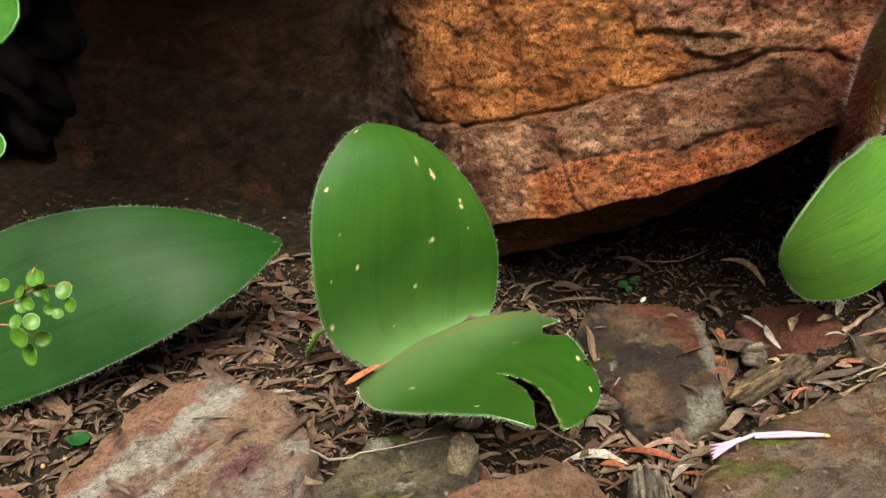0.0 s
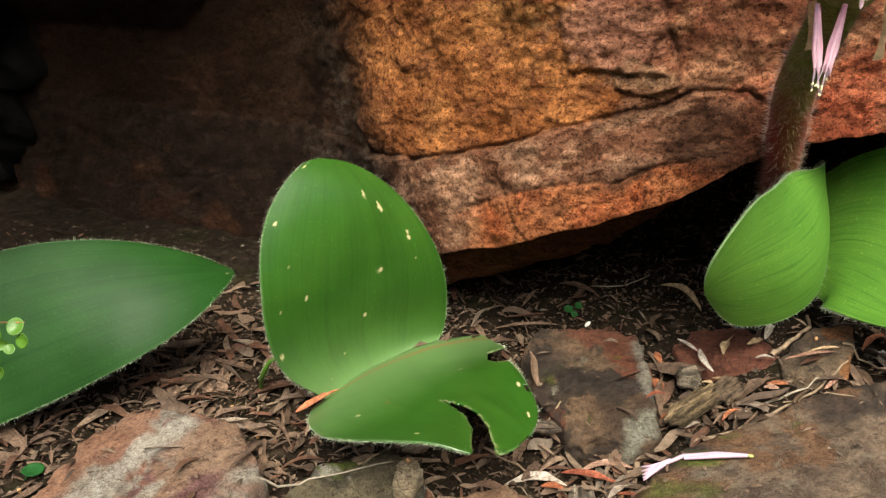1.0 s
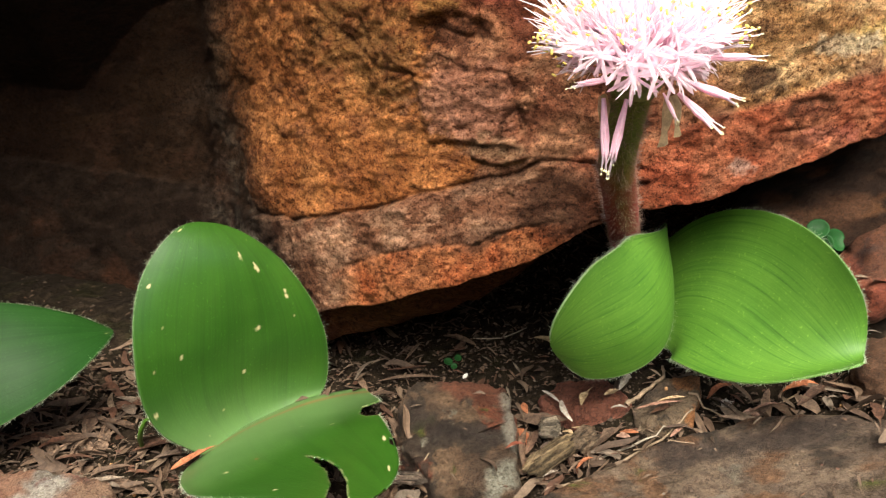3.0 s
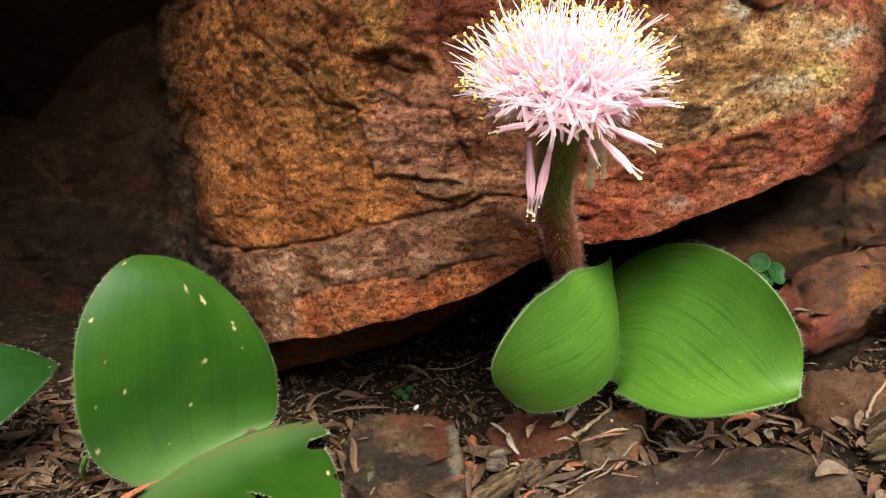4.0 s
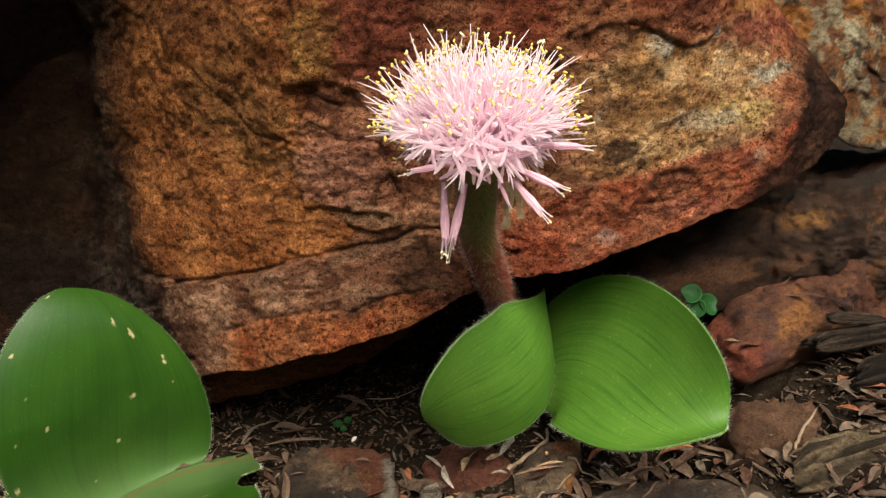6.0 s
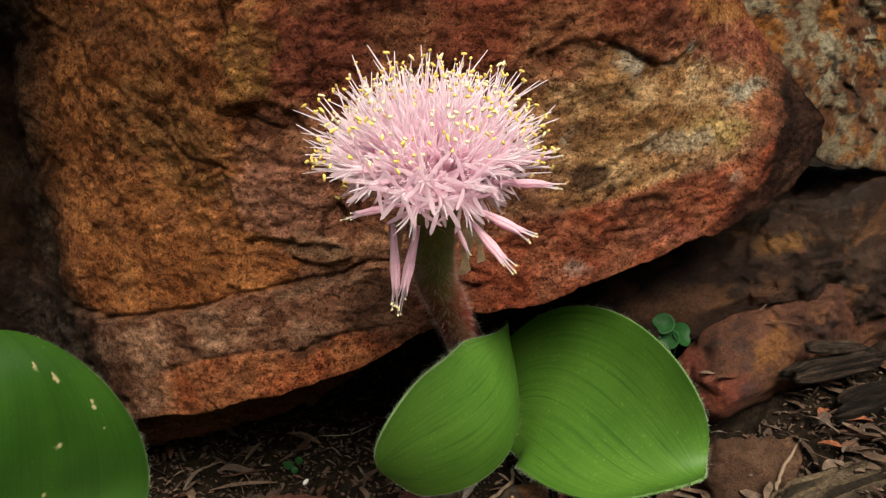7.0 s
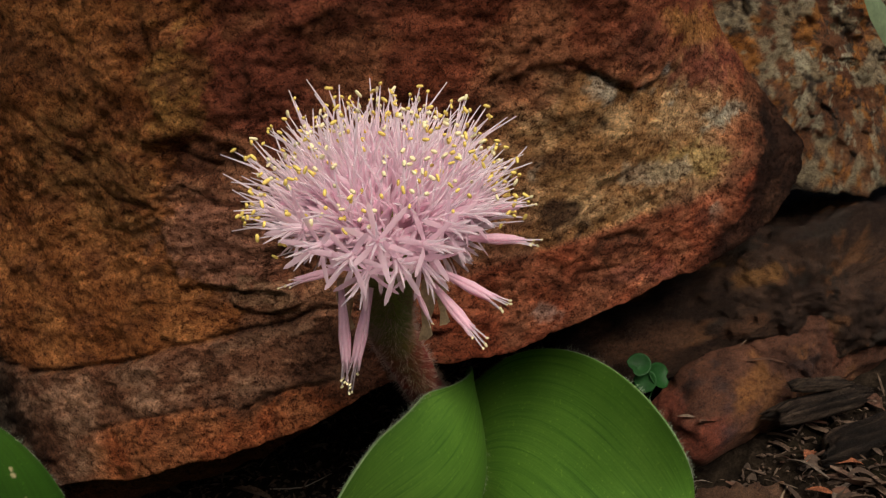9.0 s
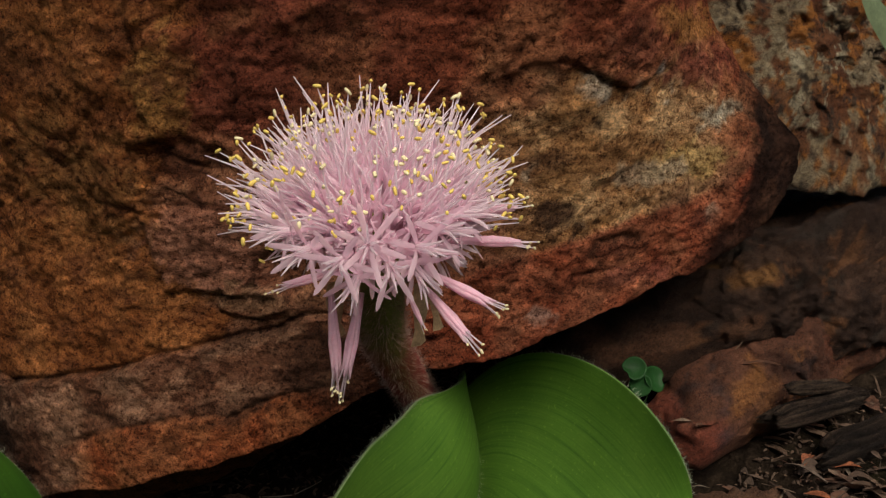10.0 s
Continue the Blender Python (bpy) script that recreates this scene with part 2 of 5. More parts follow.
HAIR = plain("pale_leaf_hair", (0.50, 0.56, 0.40), 0.5, 0.05, 300, 0.3)
STEM_HAIR = plain("stem_hair", (0.46, 0.31, 0.25), 0.5, 0.1, 300, 0.3)
PETAL = plain("pink_petal", (0.995, 0.81, 0.885), 0.5, 0.03, 200, 0.72)
PETAL_DEEP = plain("deep_pink_petal", (0.985, 0.76, 0.84), 0.5, 0.06, 200, 0.6)
FILAMENT = plain("pale_pink_filament", (0.998, 0.90, 0.94), 0.45, 0.01, 200, 0.72)
ANTHER = plain("yellow_pollen", (0.80, 0.61, 0.15), 0.8, 0.15, 900)
ANTHER_PALE = plain("cream_anther", (0.80, 0.72, 0.42), 0.8, 0.15, 900)
BRACT = plain("dry_tan_bract", (0.52, 0.38, 0.22), 0.7, 0.25, 250, 0.45)
RECEPT = plain("green_receptacle", (0.30, 0.30, 0.10), 0.6, 0.2, 300, 0.2)
HERB = plain("bright_herb_green", (0.062, 0.145, 0.014), 0.4, 0.15, 150, 0.2)
HERB_DARK = plain("clover_green", (0.014, 0.066, 0.015), 0.5, 0.15, 200, 0.2, spec=0.15)
HERB_STEM = plain("reddish_herb_stem", (0.20, 0.075, 0.03), 0.5, 0.2)
TWIG = plain("grey_brown_twig", (0.20, 0.14, 0.09), 0.85, 0.3, 250)
TWIG_PALE = plain("bleached_twig", (0.23, 0.19, 0.145), 0.8, 0.25, 250)
BERRY = plain("orange_berry", (0.36, 0.19, 0.08), 0.5, 0.2, 300)
CHALK = plain("chalky_white_bit", (0.75, 0.73, 0.68), 0.8, 0.1, 300)


BROWNS = [(0.0, (0.10, 0.060, 0.038)), (0.22, (0.19, 0.125, 0.085)), (0.45, (0.28, 0.18, 0.118)), (0.66, (0.33, 0.24, 0.17)), (0.82, (0.21, 0.095, 0.055)), (0.93, (0.14, 0.07, 0.042)), (1.0, (0.38, 0.315, 0.245))]


def shifted(stops, k):
    return [(q, tuple(k * w for w in col)) for q, col in stops]


def dry_leaf_material(name, stops):
    """A dry leaf, one length long: midrib, slanting veins, blotches and worn specks."""
    m, n, l, b = node_mat(name, 0.72, 0.3)
    p = n.new("ShaderNodeTexCoord").outputs["Object"]
    c = ramp(n, l, n.new("ShaderNodeObjectInfo").outputs["Random"], stops)
    sep = n.new("ShaderNodeSeparateXYZ")
    l.new(p, sep.inputs[0])
    side = n.new("ShaderNodeMath")
    side.operation = "ABSOLUTE"
    l.new(sep.outputs[1], side.inputs[0])
    slant = n.new("ShaderNodeMath")
    slant.operation = "MULTIPLY_ADD"
    slant.inputs[1].default_value = -1.3
    l.new(side.outputs[0], slant.inputs[0])
    l.new(sep.outputs[0], slant.inputs[2])
    line = n.new("ShaderNodeCombineXYZ")
    l.new(slant.outputs[0], line.inputs[0])
    wave = n.new("ShaderNodeTexWave")
    wave.inputs["Scale"].default_value, wave.inputs["Distortion"].default_value = 7.0, 1.5
    l.new(line.outputs[0], wave.inputs[0])
    broad, blot, speck = noise_node(n, l, p, 3.5, 4), noise_node(n, l, p, 14, 6, 0.7), noise_node(n, l, p, 60, 4, 0.7)
    c = blend(n, l, c, ramp(n, l, broad, [(0.32, (0.55, 0.48, 0.44)), (0.68, (1.35, 1.32, 1.3))]), 0.9)
    c = blend(n, l, c, ramp(n, l, blot, [(0.36, (0.42, 0.36, 0.32)), (0.52, (1.0, 1.0, 1.0)), (0.7, (1.25, 1.22, 1.2))]), 0.85)
    c = blend(n, l, c, ramp(n, l, speck, [(0.36, 0.6), (0.64, 1.35)]), 0.85)
    c = blend(n, l, c, ramp(n, l, wave.outputs["Fac"], [(0.0, 1.12), (0.7, 1.0), (1.0, 0.78)]), 0.6)
    c = blend(n, l, c, ramp(n, l, side.outputs[0], [(0.004, 1.45), (0.014, 1.0)]), 0.7)
    l.new(c, b.inputs["Base Color"])
    relief(n, l, b, [(blot, 0.0012, 0.6), (wave.outputs["Fac"], 0.0004, 0.4), (speck, 0.0004, 0.6)])
    return m


def litter_material(name):
    """Crumbled litter; every fragment has its own brown."""
    m, n, l, b = node_mat(name, 0.75, 0.3)
    p = n.new("ShaderNodeTexCoord").outputs["Object"]
    c = ramp(n, l, n.new("ShaderNodeNewGeometry").outputs["Random Per Island"], shifted(BROWNS, 0.39))
    f1, f2 = noise_node(n, l, p, 220, 5), noise_node(n, l, p, 1100, 3)
    c = blend(n, l, c, ramp(n, l, f1, [(0.3, (0.5, 0.45, 0.41)), (0.7, (1.35, 1.3, 1.25))]), 0.9)
    c = blend(n, l, c, ramp(n, l, f2, [(0.3, 0.65), (0.7, 1.35)]), 0.8)
    l.new(c, b.inputs["Base Color"])
    relief(n, l, b, [(f1, 0.001, 0.5), (f2, 0.0004, 0.6)])
    return m


LITTER = dry_leaf_material("dry_leaf", shifted(BROWNS, 0.53))
RUSSET = dry_leaf_material("russet_dry_leaf", [(0.0, (0.26, 0.085, 0.035)), (0.5, (0.34, 0.13, 0.06)), (1.0, (0.20, 0.055, 0.03))])
PINKISH = dry_leaf_material("pinkish_dry_leaf", [(0.0, (0.30, 0.19, 0.14)), (1.0, (0.26, 0.14, 0.10))])
ASHEN = dry_leaf_material("ashen_dry_leaf", [(0.0, (0.30, 0.27, 0.23)), (0.5, (0.40, 0.36, 0.31)), (1.0, (0.24, 0.20, 0.16))])
TAN = dry_leaf_material("tan_dry_leaf", [(0.0, (0.34, 0.25, 0.15)), (1.0, (0.40, 0.29, 0.17))])
LITTER_STUFF = litter_material("dry_litter")

# ---- ground ----
GROUND_X = [-0.5, 0.0, 0.1, 0.16, 0.23, 0.3, 0.36, 0.42, 0.6, 2.0]
GROUND_Z = [-0.045, -0.03, -0.024, -0.008, 0.012, 0.03, 0.05, 0.08, 0.13, 0.2]


def ground_height(x, y):
    return np.interp(x, GROUND_X, GROUND_Z) + 0.13 * (np.clip(y, 0.2, 0.62) - 0.45)


def graded(lo, hi, fine, far):
    """Coordinates that are close together between lo and hi and spread out to the horizon."""
    mid = list(np.arange(lo, hi, fine))
    d, a, z = fine, [lo], [mid[-1]]
    while z[-1] < far:
        d *= 1.35
        a.append(a[-1] - d)
        z.append(z[-1] + d)
    return np.array(a[:0:-1] + mid + z[1:])


gx, gy = graded(-0.42, 0.54, 0.0025, 60), graded(0.22, 0.72, 0.0025, 60)
X, Y = np.meshgrid(gx, gy)
P = np.stack([X.ravel(), Y.ravel(), np.zeros(X.size)], 1)
Z = ground_height(P[:, 0], P[:, 1]) + 0.005 * fbm(P, 0.06, 3) + 0.0022 * fbm(P, 0.012, 9, 3)
P[:, 2] = Z
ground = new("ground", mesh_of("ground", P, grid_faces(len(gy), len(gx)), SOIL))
tagged(ground, "dark crumbly soil under the overhanging rock", "ground", kind="structure")

# added bank, unseen, that closes the place behind the viewpoint and blocks low sky
ADDED_BANK, n, l, b = node_mat("added_bank", 0.95, 0.05)
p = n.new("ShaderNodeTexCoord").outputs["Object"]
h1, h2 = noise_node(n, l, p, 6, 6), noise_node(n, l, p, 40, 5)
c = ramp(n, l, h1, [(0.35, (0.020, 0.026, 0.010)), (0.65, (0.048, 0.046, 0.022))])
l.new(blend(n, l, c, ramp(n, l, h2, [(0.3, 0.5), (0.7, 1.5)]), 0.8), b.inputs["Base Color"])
relief(n, l, b, [(h1, 0.08, 0.7), (h2, 0.02, 0.8)])
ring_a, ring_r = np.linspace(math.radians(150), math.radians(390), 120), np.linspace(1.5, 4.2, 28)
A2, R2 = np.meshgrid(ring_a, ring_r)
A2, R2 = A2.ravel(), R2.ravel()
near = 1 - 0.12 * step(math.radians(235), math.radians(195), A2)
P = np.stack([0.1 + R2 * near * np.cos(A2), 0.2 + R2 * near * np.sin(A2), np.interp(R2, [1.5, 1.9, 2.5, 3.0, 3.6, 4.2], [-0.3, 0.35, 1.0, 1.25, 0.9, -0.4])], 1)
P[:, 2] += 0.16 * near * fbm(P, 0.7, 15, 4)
tagged(new("backdrop", mesh_of("backdrop", P, grid_faces(28, 120), ADDED_BANK)), "added dark bank, out of view, that blocks low sky light", "bank", kind="structure")

# ---- the boulder ----
FACE_X = [-0.9, -0.45, -0.30, -0.216, -0.074, -0.02, 0.03, 0.08, 0.13, 0.2, 0.25, 0.3, 0.37, 0.42, 0.46, 0.60]
FACE_Y = [1.2, 0.90, 0.80, 0.755, 0.675, 0.588, 0.512, 0.463, 0.442, 0.412, 0.398, 0.394, 0.398, 0.425, 0.49, 0.74]
LIP_X = [-0.9, -0.30, -0.16, -0.10, -0.03, 0.019, 0.044, 0.076, 0.112, 0.146, 0.178, 0.219, 0.248, 0.278, 0.315, 0.335, 0.355, 0.38, 0.41, 0.425, 0.46, 0.6]
LIP_Z = [-0.1, -0.07, -0.045, -0.02, 0.02, 0.046, 0.060, 0.076, 0.093, 0.110, 0.126, 0.149, 0.158, 0.172, 0.185, 0.193, 0.200, 0.212, 0.228, 0.238, 0.245, 0.25]
fine_x = np.linspace(-1.0, 0.8, 1800)
kernel = np.hanning(25)[1:-1] / np.hanning(25)[1:-1].sum()
fine_y = np.convolve(np.pad(np.interp(fine_x, FACE_X, FACE_Y), 11, mode="edge"), kernel, "valid")

SEAM = [(-0.02, 0.10), (0.015, 0.110), (0.032, 0.119), (0.070, 0.136), (0.090, 0.146), (0.114, 0.153), (0.138, 0.161), (0.150, 0.165), (0.162, 0.173), (0.176, 0.177), (0.19, 0.174), (0.22, 0.166)]
SEAM_LOW = [(0.05, 0.090), (0.069, 0.102), (0.095, 0.113), (0.129, 0.119), (0.146, 0.129), (0.18, 0.142)]
CRACKS = [
    [(0.060, 0.115), (0.066, 0.102), (0.073, 0.089), (0.083, 0.074)],
    [(0.144, 0.128), (0.146, 0.108)],
    [(0.092, 0.34), (0.094, 0.300), (0.096, 0.276), (0.102, 0.260), (0.100, 0.242), (0.093, 0.220)],
    [(0.100, 0.251), (0.106, 0.247), (0.122, 0.241)],
    [(0.035, 0.258), (0.069, 0.222), (0.093, 0.220), (0.105, 0.233), (0.122, 0.223), (0.133, 0.224), (0.144, 0.224), (0.148, 0.206), (0.139, 0.182), (0.121, 0.180)],
    [(0.148, 0.206), (0.157, 0.190), (0.156, 0.178)],
    [(0.134, 0.291), (0.134, 0.278), (0.135, 0.253)],
    [(0.232, 0.282), (0.236, 0.287), (0.245, 0.292), (0.249, 0.300)],
    [(0.248, 0.289), (0.263, 0.291), (0.277, 0.289), (0.287, 0.283), (0.298, 0.281), (0.308, 0.283), (0.315, 0.288)],
    [(0.280, 0.182), (0.282, 0.195), (0.291, 0.198), (0.302, 0.201)],
]
CURL = [(0.294, 0.203), (0.289, 0.207), (0.291, 0.213), (0.303, 0.216), (0.313, 0.214)]
RED_TOP = [(0.16, 0.172), (0.216, 0.190), (0.243, 0.203), (0.262, 0.210), (0.281, 0.216), (0.302, 0.223), (0.325, 0.228), (0.352, 0.234), (0.381, 0.245), (0.43, 0.255)]


def face_y(x, z):
    """The depth of the boulder's front at x and height z."""
    turned = x + np.maximum(z - 0.25, 0) * 0.95 * step(0.28, 0.38, x)
    y = np.interp(turned, fine_x, fine_y)
    lean = np.interp(x, [-0.1, 0.0, 0.1, 0.28, 0.34, 0.45], [0.0, 0.1, 0.25, 0.22, -0.05, -0.1])
    y = y - lean * np.clip(z - 0.19, 0, 0.2)
    # upper part, out of view, leans out; added to shade flank and ground
    return y - np.interp(x, [-0.16, 0.02, 0.12], [1.15, 0.5, 0.25]) * np.clip(z - np.interp(x, [-0.20, -0.12, 0.1], [0.17, 0.24, 0.34]), 0, 0.24)


cols = np.concatenate([np.arange(-0.62, -0.34, 0.006), np.arange(-0.34, -0.08, 0.0025), np.arange(-0.08, 0.40, 0.0013), np.arange(0.40, 0.47, 0.0006), np.arange(0.47, 0.6, 0.006)])
rise = np.concatenate([np.arange(0, 0.30, 0.0013), np.arange(0.30, 0.55, 0.008)])
under = np.linspace(1, 0, 61)[:-1]
BACK = 24
rows = len(under) + len(rise) + BACK
V = np.zeros((rows, len(cols), 3))
lip = np.interp(cols, LIP_X, LIP_Z)
edge = np.stack([cols, np.zeros_like(cols), np.zeros_like(cols)], 1)
lip = lip + 0.0035 * fbm(edge, 0.05, 21, 4) + 0.001 * fbm(edge, 0.008, 22, 2)
for k, s in enumerate(under):
    back = np.interp(s, [0, 0.08, 0.16, 0.35, 0.55, 0.75, 1.0], [0, 0.010, 0.018, 0.030, 0.05, 0.11, 0.24])
    down = np.interp(s, [0, 0.08, 0.16, 0.35, 0.55, 0.75, 1.0], [0, 0.002, -0.004, -0.024, -0.040, -0.06, -0.11])
    V[k] = np.stack([cols, face_y(cols, lip) + back, lip + down * np.interp(cols, [0.14, 0.20], [1.0, 0.25])], 1)
for k, h in enumerate(rise):
    V[len(under) + k] = np.stack([cols, face_y(cols, lip + h), lip + h], 1)
top = V[len(under) + len(rise) - 1]
for k in range(BACK):
    a = (k + 1) / BACK
    over = np.interp(a, [0, 0.25, 0.6, 0.72, 1.0], [0, 0.06, 0.05, -0.03, -0.75])
    V[len(under) + len(rise) + k] = np.stack([cols, top[:, 1] + (1.35 - top[:, 1]) * min(1.0, a / 0.72), top[:, 2] + over], 1)
V = V.reshape(-1, 3)
x, z = V[:, 0].copy(), V[:, 2].copy()
bed = np.stack([x * 0.62, V[:, 1] * 0.7, (z - 0.4 * x) * 1.15], 1)
calm = 1 - 0.7 * step(0.14, 0.22, x)
rough = 0.0042 * fbm(V, 0.07, 31, 3) + 0.0010 * calm * fbm(bed, 0.022, 32, 4, 0.6) + 0.0008 * fbm(V, 0.007, 33, 3, 0.6)
raised = 2.6 * fbm(bed, 0.06, 36, 3)
blocks = np.floor(raised) + step(0.82, 1.0, raised - np.floor(raised))
rough += 0.0009 * blocks * calm + (1 - calm) * (0.0008 * fbm(V, 0.018, 39, 4, 0.6) - 0.0016 * step(0.35, 0.7, fbm(V, 0.010, 40, 3)))
rough -= 0.0007 * calm * np.abs(fbm(bed, 0.016, 37, 3)) + 0.0008 * np.abs(fbm(V, 0.005, 38, 2)) - 0.0006
rough += (0.5 + 0.5 * calm) * (0.0010 * chips(bed, 0.030, 71) + 0.0006 * chips(bed, 0.011, 81)) + 0.0005 * chips(V, 0.0045, 91)
wob = 0.0018 * fbm(V, 0.012, 35, 3)
d_seam, d_low = near_line(x + wob, z + wob, SEAM), near_line(x + wob, z + wob, SEAM_LOW)
d_crack = np.minimum.reduce([near_line(x + wob, z - wob, c) for c in CRACKS])
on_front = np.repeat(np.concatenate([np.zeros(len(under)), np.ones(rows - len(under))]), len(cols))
seam_z = np.interp(x, [a for a, _ in SEAM], [b for _, b in SEAM], left=0.1, right=0.166)
low_z = np.interp(x, [a for a, _ in SEAM_LOW], [b for _, b in SEAM_LOW])
red_z = np.interp(x, [a for a, _ in RED_TOP], [b for _, b in RED_TOP])
below_seam = step(0.002, -0.002, z - seam_z + wob) * step(0.235, 0.205, x)
below_low = step(0.002, -0.002, z - low_z + wob) * step(0.04, 0.06, x) * step(0.2, 0.17, x)
in_red = step(0.002, -0.002, z - red_z + wob) * step(0.17, 0.20, x) * step(0.392, 0.372, x + 0.6 * wob)
groove = 0.0040 * np.exp(-(d_seam / 0.0012) ** 2) + 0.0022 * np.exp(-(d_low / 0.0012) ** 2) + 0.0022 * np.exp(-(d_crack / 0.0009) ** 2)
pink_block = step(1.12, 0.92, np.maximum(np.abs((x - 0.122 + 0.25 * (z - 0.203)) / 0.025), np.abs((z - 0.203) / 0.020)) + 30 * wob)
pale_block = step(1.15, 0.9, np.hypot((x - 0.140) / 0.017, (z - 0.1775 - 0.1 * (x - 0.14)) / 0.0075) + 40 * wob)
ochre_block = step(1.12, 0.9, np.maximum(np.abs((x - 0.106 - 0.25 * (z - 0.278)) / 0.0085), np.abs((z - 0.278) / 0.024)) + 60 * wob)
cavity = step(1.2, 0.7, np.hypot((x - 0.113) / 0.017, (z - 0.246) / 0.011) + 60 * wob)
over_arch = step(-0.001, 0.0015, z - np.interp(x, [0.232, 0.249, 0.263, 0.277, 0.298, 0.315, 0.34], [0.283, 0.290, 0.2915, 0.289, 0.281, 0.288, 0.30]) + wob) * step(0.232, 0.240, x) * step(0.335, 0.315, x)
curl_line = np.exp(-(near_line(x + wob, z - wob, CURL) / 0.0022) ** 2)
out = rough + 0.0035 * pink_block + 0.003 * pale_block + 0.004 * ochre_block - 0.005 * cavity + 0.0028 * over_arch - 0.002 * curl_line - groove * on_front + 0.003 * below_seam * on_front + 0.002 * in_red * on_front + 0.0015 * below_low * on_front
facing = np.interp(x, [-0.3, -0.05, 0.05, 0.15, 0.3, 0.4, 0.45], [0.85, 0.95, 0.8, 0.4, 0.1, -0.15, -0.9])
V[:, 0] -= out * facing
V[:, 1] -= out * np.sqrt(np.clip(1 - facing * facing, 0.05, 1))
V[:, 2] -= np.repeat(np.concatenate([np.ones(len(under)), np.zeros(rows - len(under))]), len(cols)) * rough * 0.8

# mineral colours, bed by bed
n4 = 0.4 * fbm(V, 0.005, 49, 3, 0.7)
n1, n2, n3 = fbm(V, 0.035, 41, 4, 0.6), fbm(bed, 0.012, 42, 4, 0.6), fbm(V, 0.11, 43, 3)
mix3 = lambda a, b, w: np.asarray(a) * (1 - w[:, None]) + np.asarray(b) * w[:, None]
C = mix3((0.35, 0.130, 0.046), (0.50, 0.208, 0.076), step(-0.5, 0.6, n1))
C = mix3(C, (0.27, 0.105, 0.050), step(0.1, 0.8, n2) * 0.6)
maroon = step(-0.006, 0.008, x - np.interp(z, [0.17, 0.19, 0.21, 0.25, 0.30], [0.13, 0.106, 0.097, 0.102, 0.118]) + 0.008 * n2)
C = mix3(C, mix3(mix3((0.27, 0.105, 0.060), (0.44, 0.220, 0.128), step(-0.5, 0.6, n1 + 0.5 * n2)), mix3((0.29, 0.088, 0.048), (0.42, 0.168, 0.086), step(-0.3, 0.7, n1 + 0.5 * n2)), step(0.235, 0.265, z + 0.008 * n2)), maroon)
cream = step(0.066, 0.030, np.hypot((x - 0.298) / 1.25, (z - 0.256 - 0.05 * (x - 0.298)) / 0.95) + 0.012 * n2) * (1 - 0.75 * over_arch)
C = mix3(C, mix3((0.45, 0.245, 0.108), (0.65, 0.43, 0.225), step(-0.4, 0.6, n1 + n2)), cream * maroon)
C = mix3(C, mix3((0.25, 0.116, 0.070), (0.43, 0.245, 0.160), step(-0.5, 0.6, n2)), below_seam)
C = mix3(C, mix3((0.37, 0.108, 0.044), (0.48, 0.185, 0.082), step(-0.5, 0.7, n1)), below_low)
C = mix3(C, mix3((0.37, 0.10, 0.052), (0.47, 0.18, 0.10), step(-0.4, 0.8, n1)), in_red)
pale = step(0.55, 0.95, fbm(V, 0.02, 47, 4, 0.6)) * cream
C = mix3(C, (0.55, 0.52, 0.42), pale * 0.8)
PALE_SPOTS = [(0.107, 0.279, 0.010, 0.024, (0.50, 0.27, 0.09), 0.8), (0.122, 0.204, 0.025, 0.021, (0.45, 0.215, 0.145), 0.85), (0.140, 0.178, 0.017, 0.007, (0.42, 0.25, 0.15), 0.8), (0.353, 0.267, 0.011, 0.006, (0.56, 0.52, 0.40), 0.95), (0.366, 0.271, 0.009, 0.004, (0.50, 0.47, 0.37), 0.85), (0.342, 0.248, 0.024, 0.008, (0.50, 0.37, 0.15), 0.7), (0.318, 0.243, 0.020, 0.005, (0.55, 0.46, 0.33), 0.7), (0.315, 0.290, 0.004, 0.003, (0.52, 0.50, 0.44), 0.9), (0.266, 0.178, 0.010, 0.006, (0.42, 0.30, 0.26), 0.7), (0.335, 0.309, 0.026, 0.008, (0.46, 0.22, 0.075), 0.85), (0.060, 0.235, 0.030, 0.025, (0.42, 0.23, 0.09), 0.5)]
DARK_SPOTS = [(0.271, 0.227, 0.012, 0.008, (0.07, 0.040, 0.027), 0.9), (0.284, 0.267, 0.004, 0.003, (0.06, 0.038, 0.025), 0.9), (0.262, 0.252, 0.010, 0.004, (0.14, 0.08, 0.05), 0.6), (0.346, 0.220, 0.005, 0.004, (0.14, 0.045, 0.03), 0.8), (0.300, 0.209, 0.014, 0.005, (0.12, 0.04, 0.026), 0.7), (0.312, 0.196, 0.020, 0.006, (0.30, 0.10, 0.085), 0.5), (0.113, 0.246, 0.016, 0.010, (0.09, 0.035, 0.02), 0.85), (0.300, 0.300, 0.018, 0.011, (0.26, 0.085, 0.06), 0.5), (0.345, 0.290, 0.030, 0.009, (0.22, 0.058, 0.045), 0.75), (0.40, 0.272, 0.028, 0.020, (0.11, 0.055, 0.03), 0.75), (0.150, 0.285, 0.030, 0.030, (0.24, 0.075, 0.05), 0.5), (0.03, 0.285, 0.05, 0.012, (0.15, 0.07, 0.035), 0.5)]
for sx0, sz0, rx, rz, colour, most in PALE_SPOTS + DARK_SPOTS:
    spot = step(1.25, 0.7, np.hypot((x - sx0) / rx, (z - sz0) / rz) + 0.45 * n2 + 0.2 * n1 + n4)
    C = mix3(C, colour, spot * most)
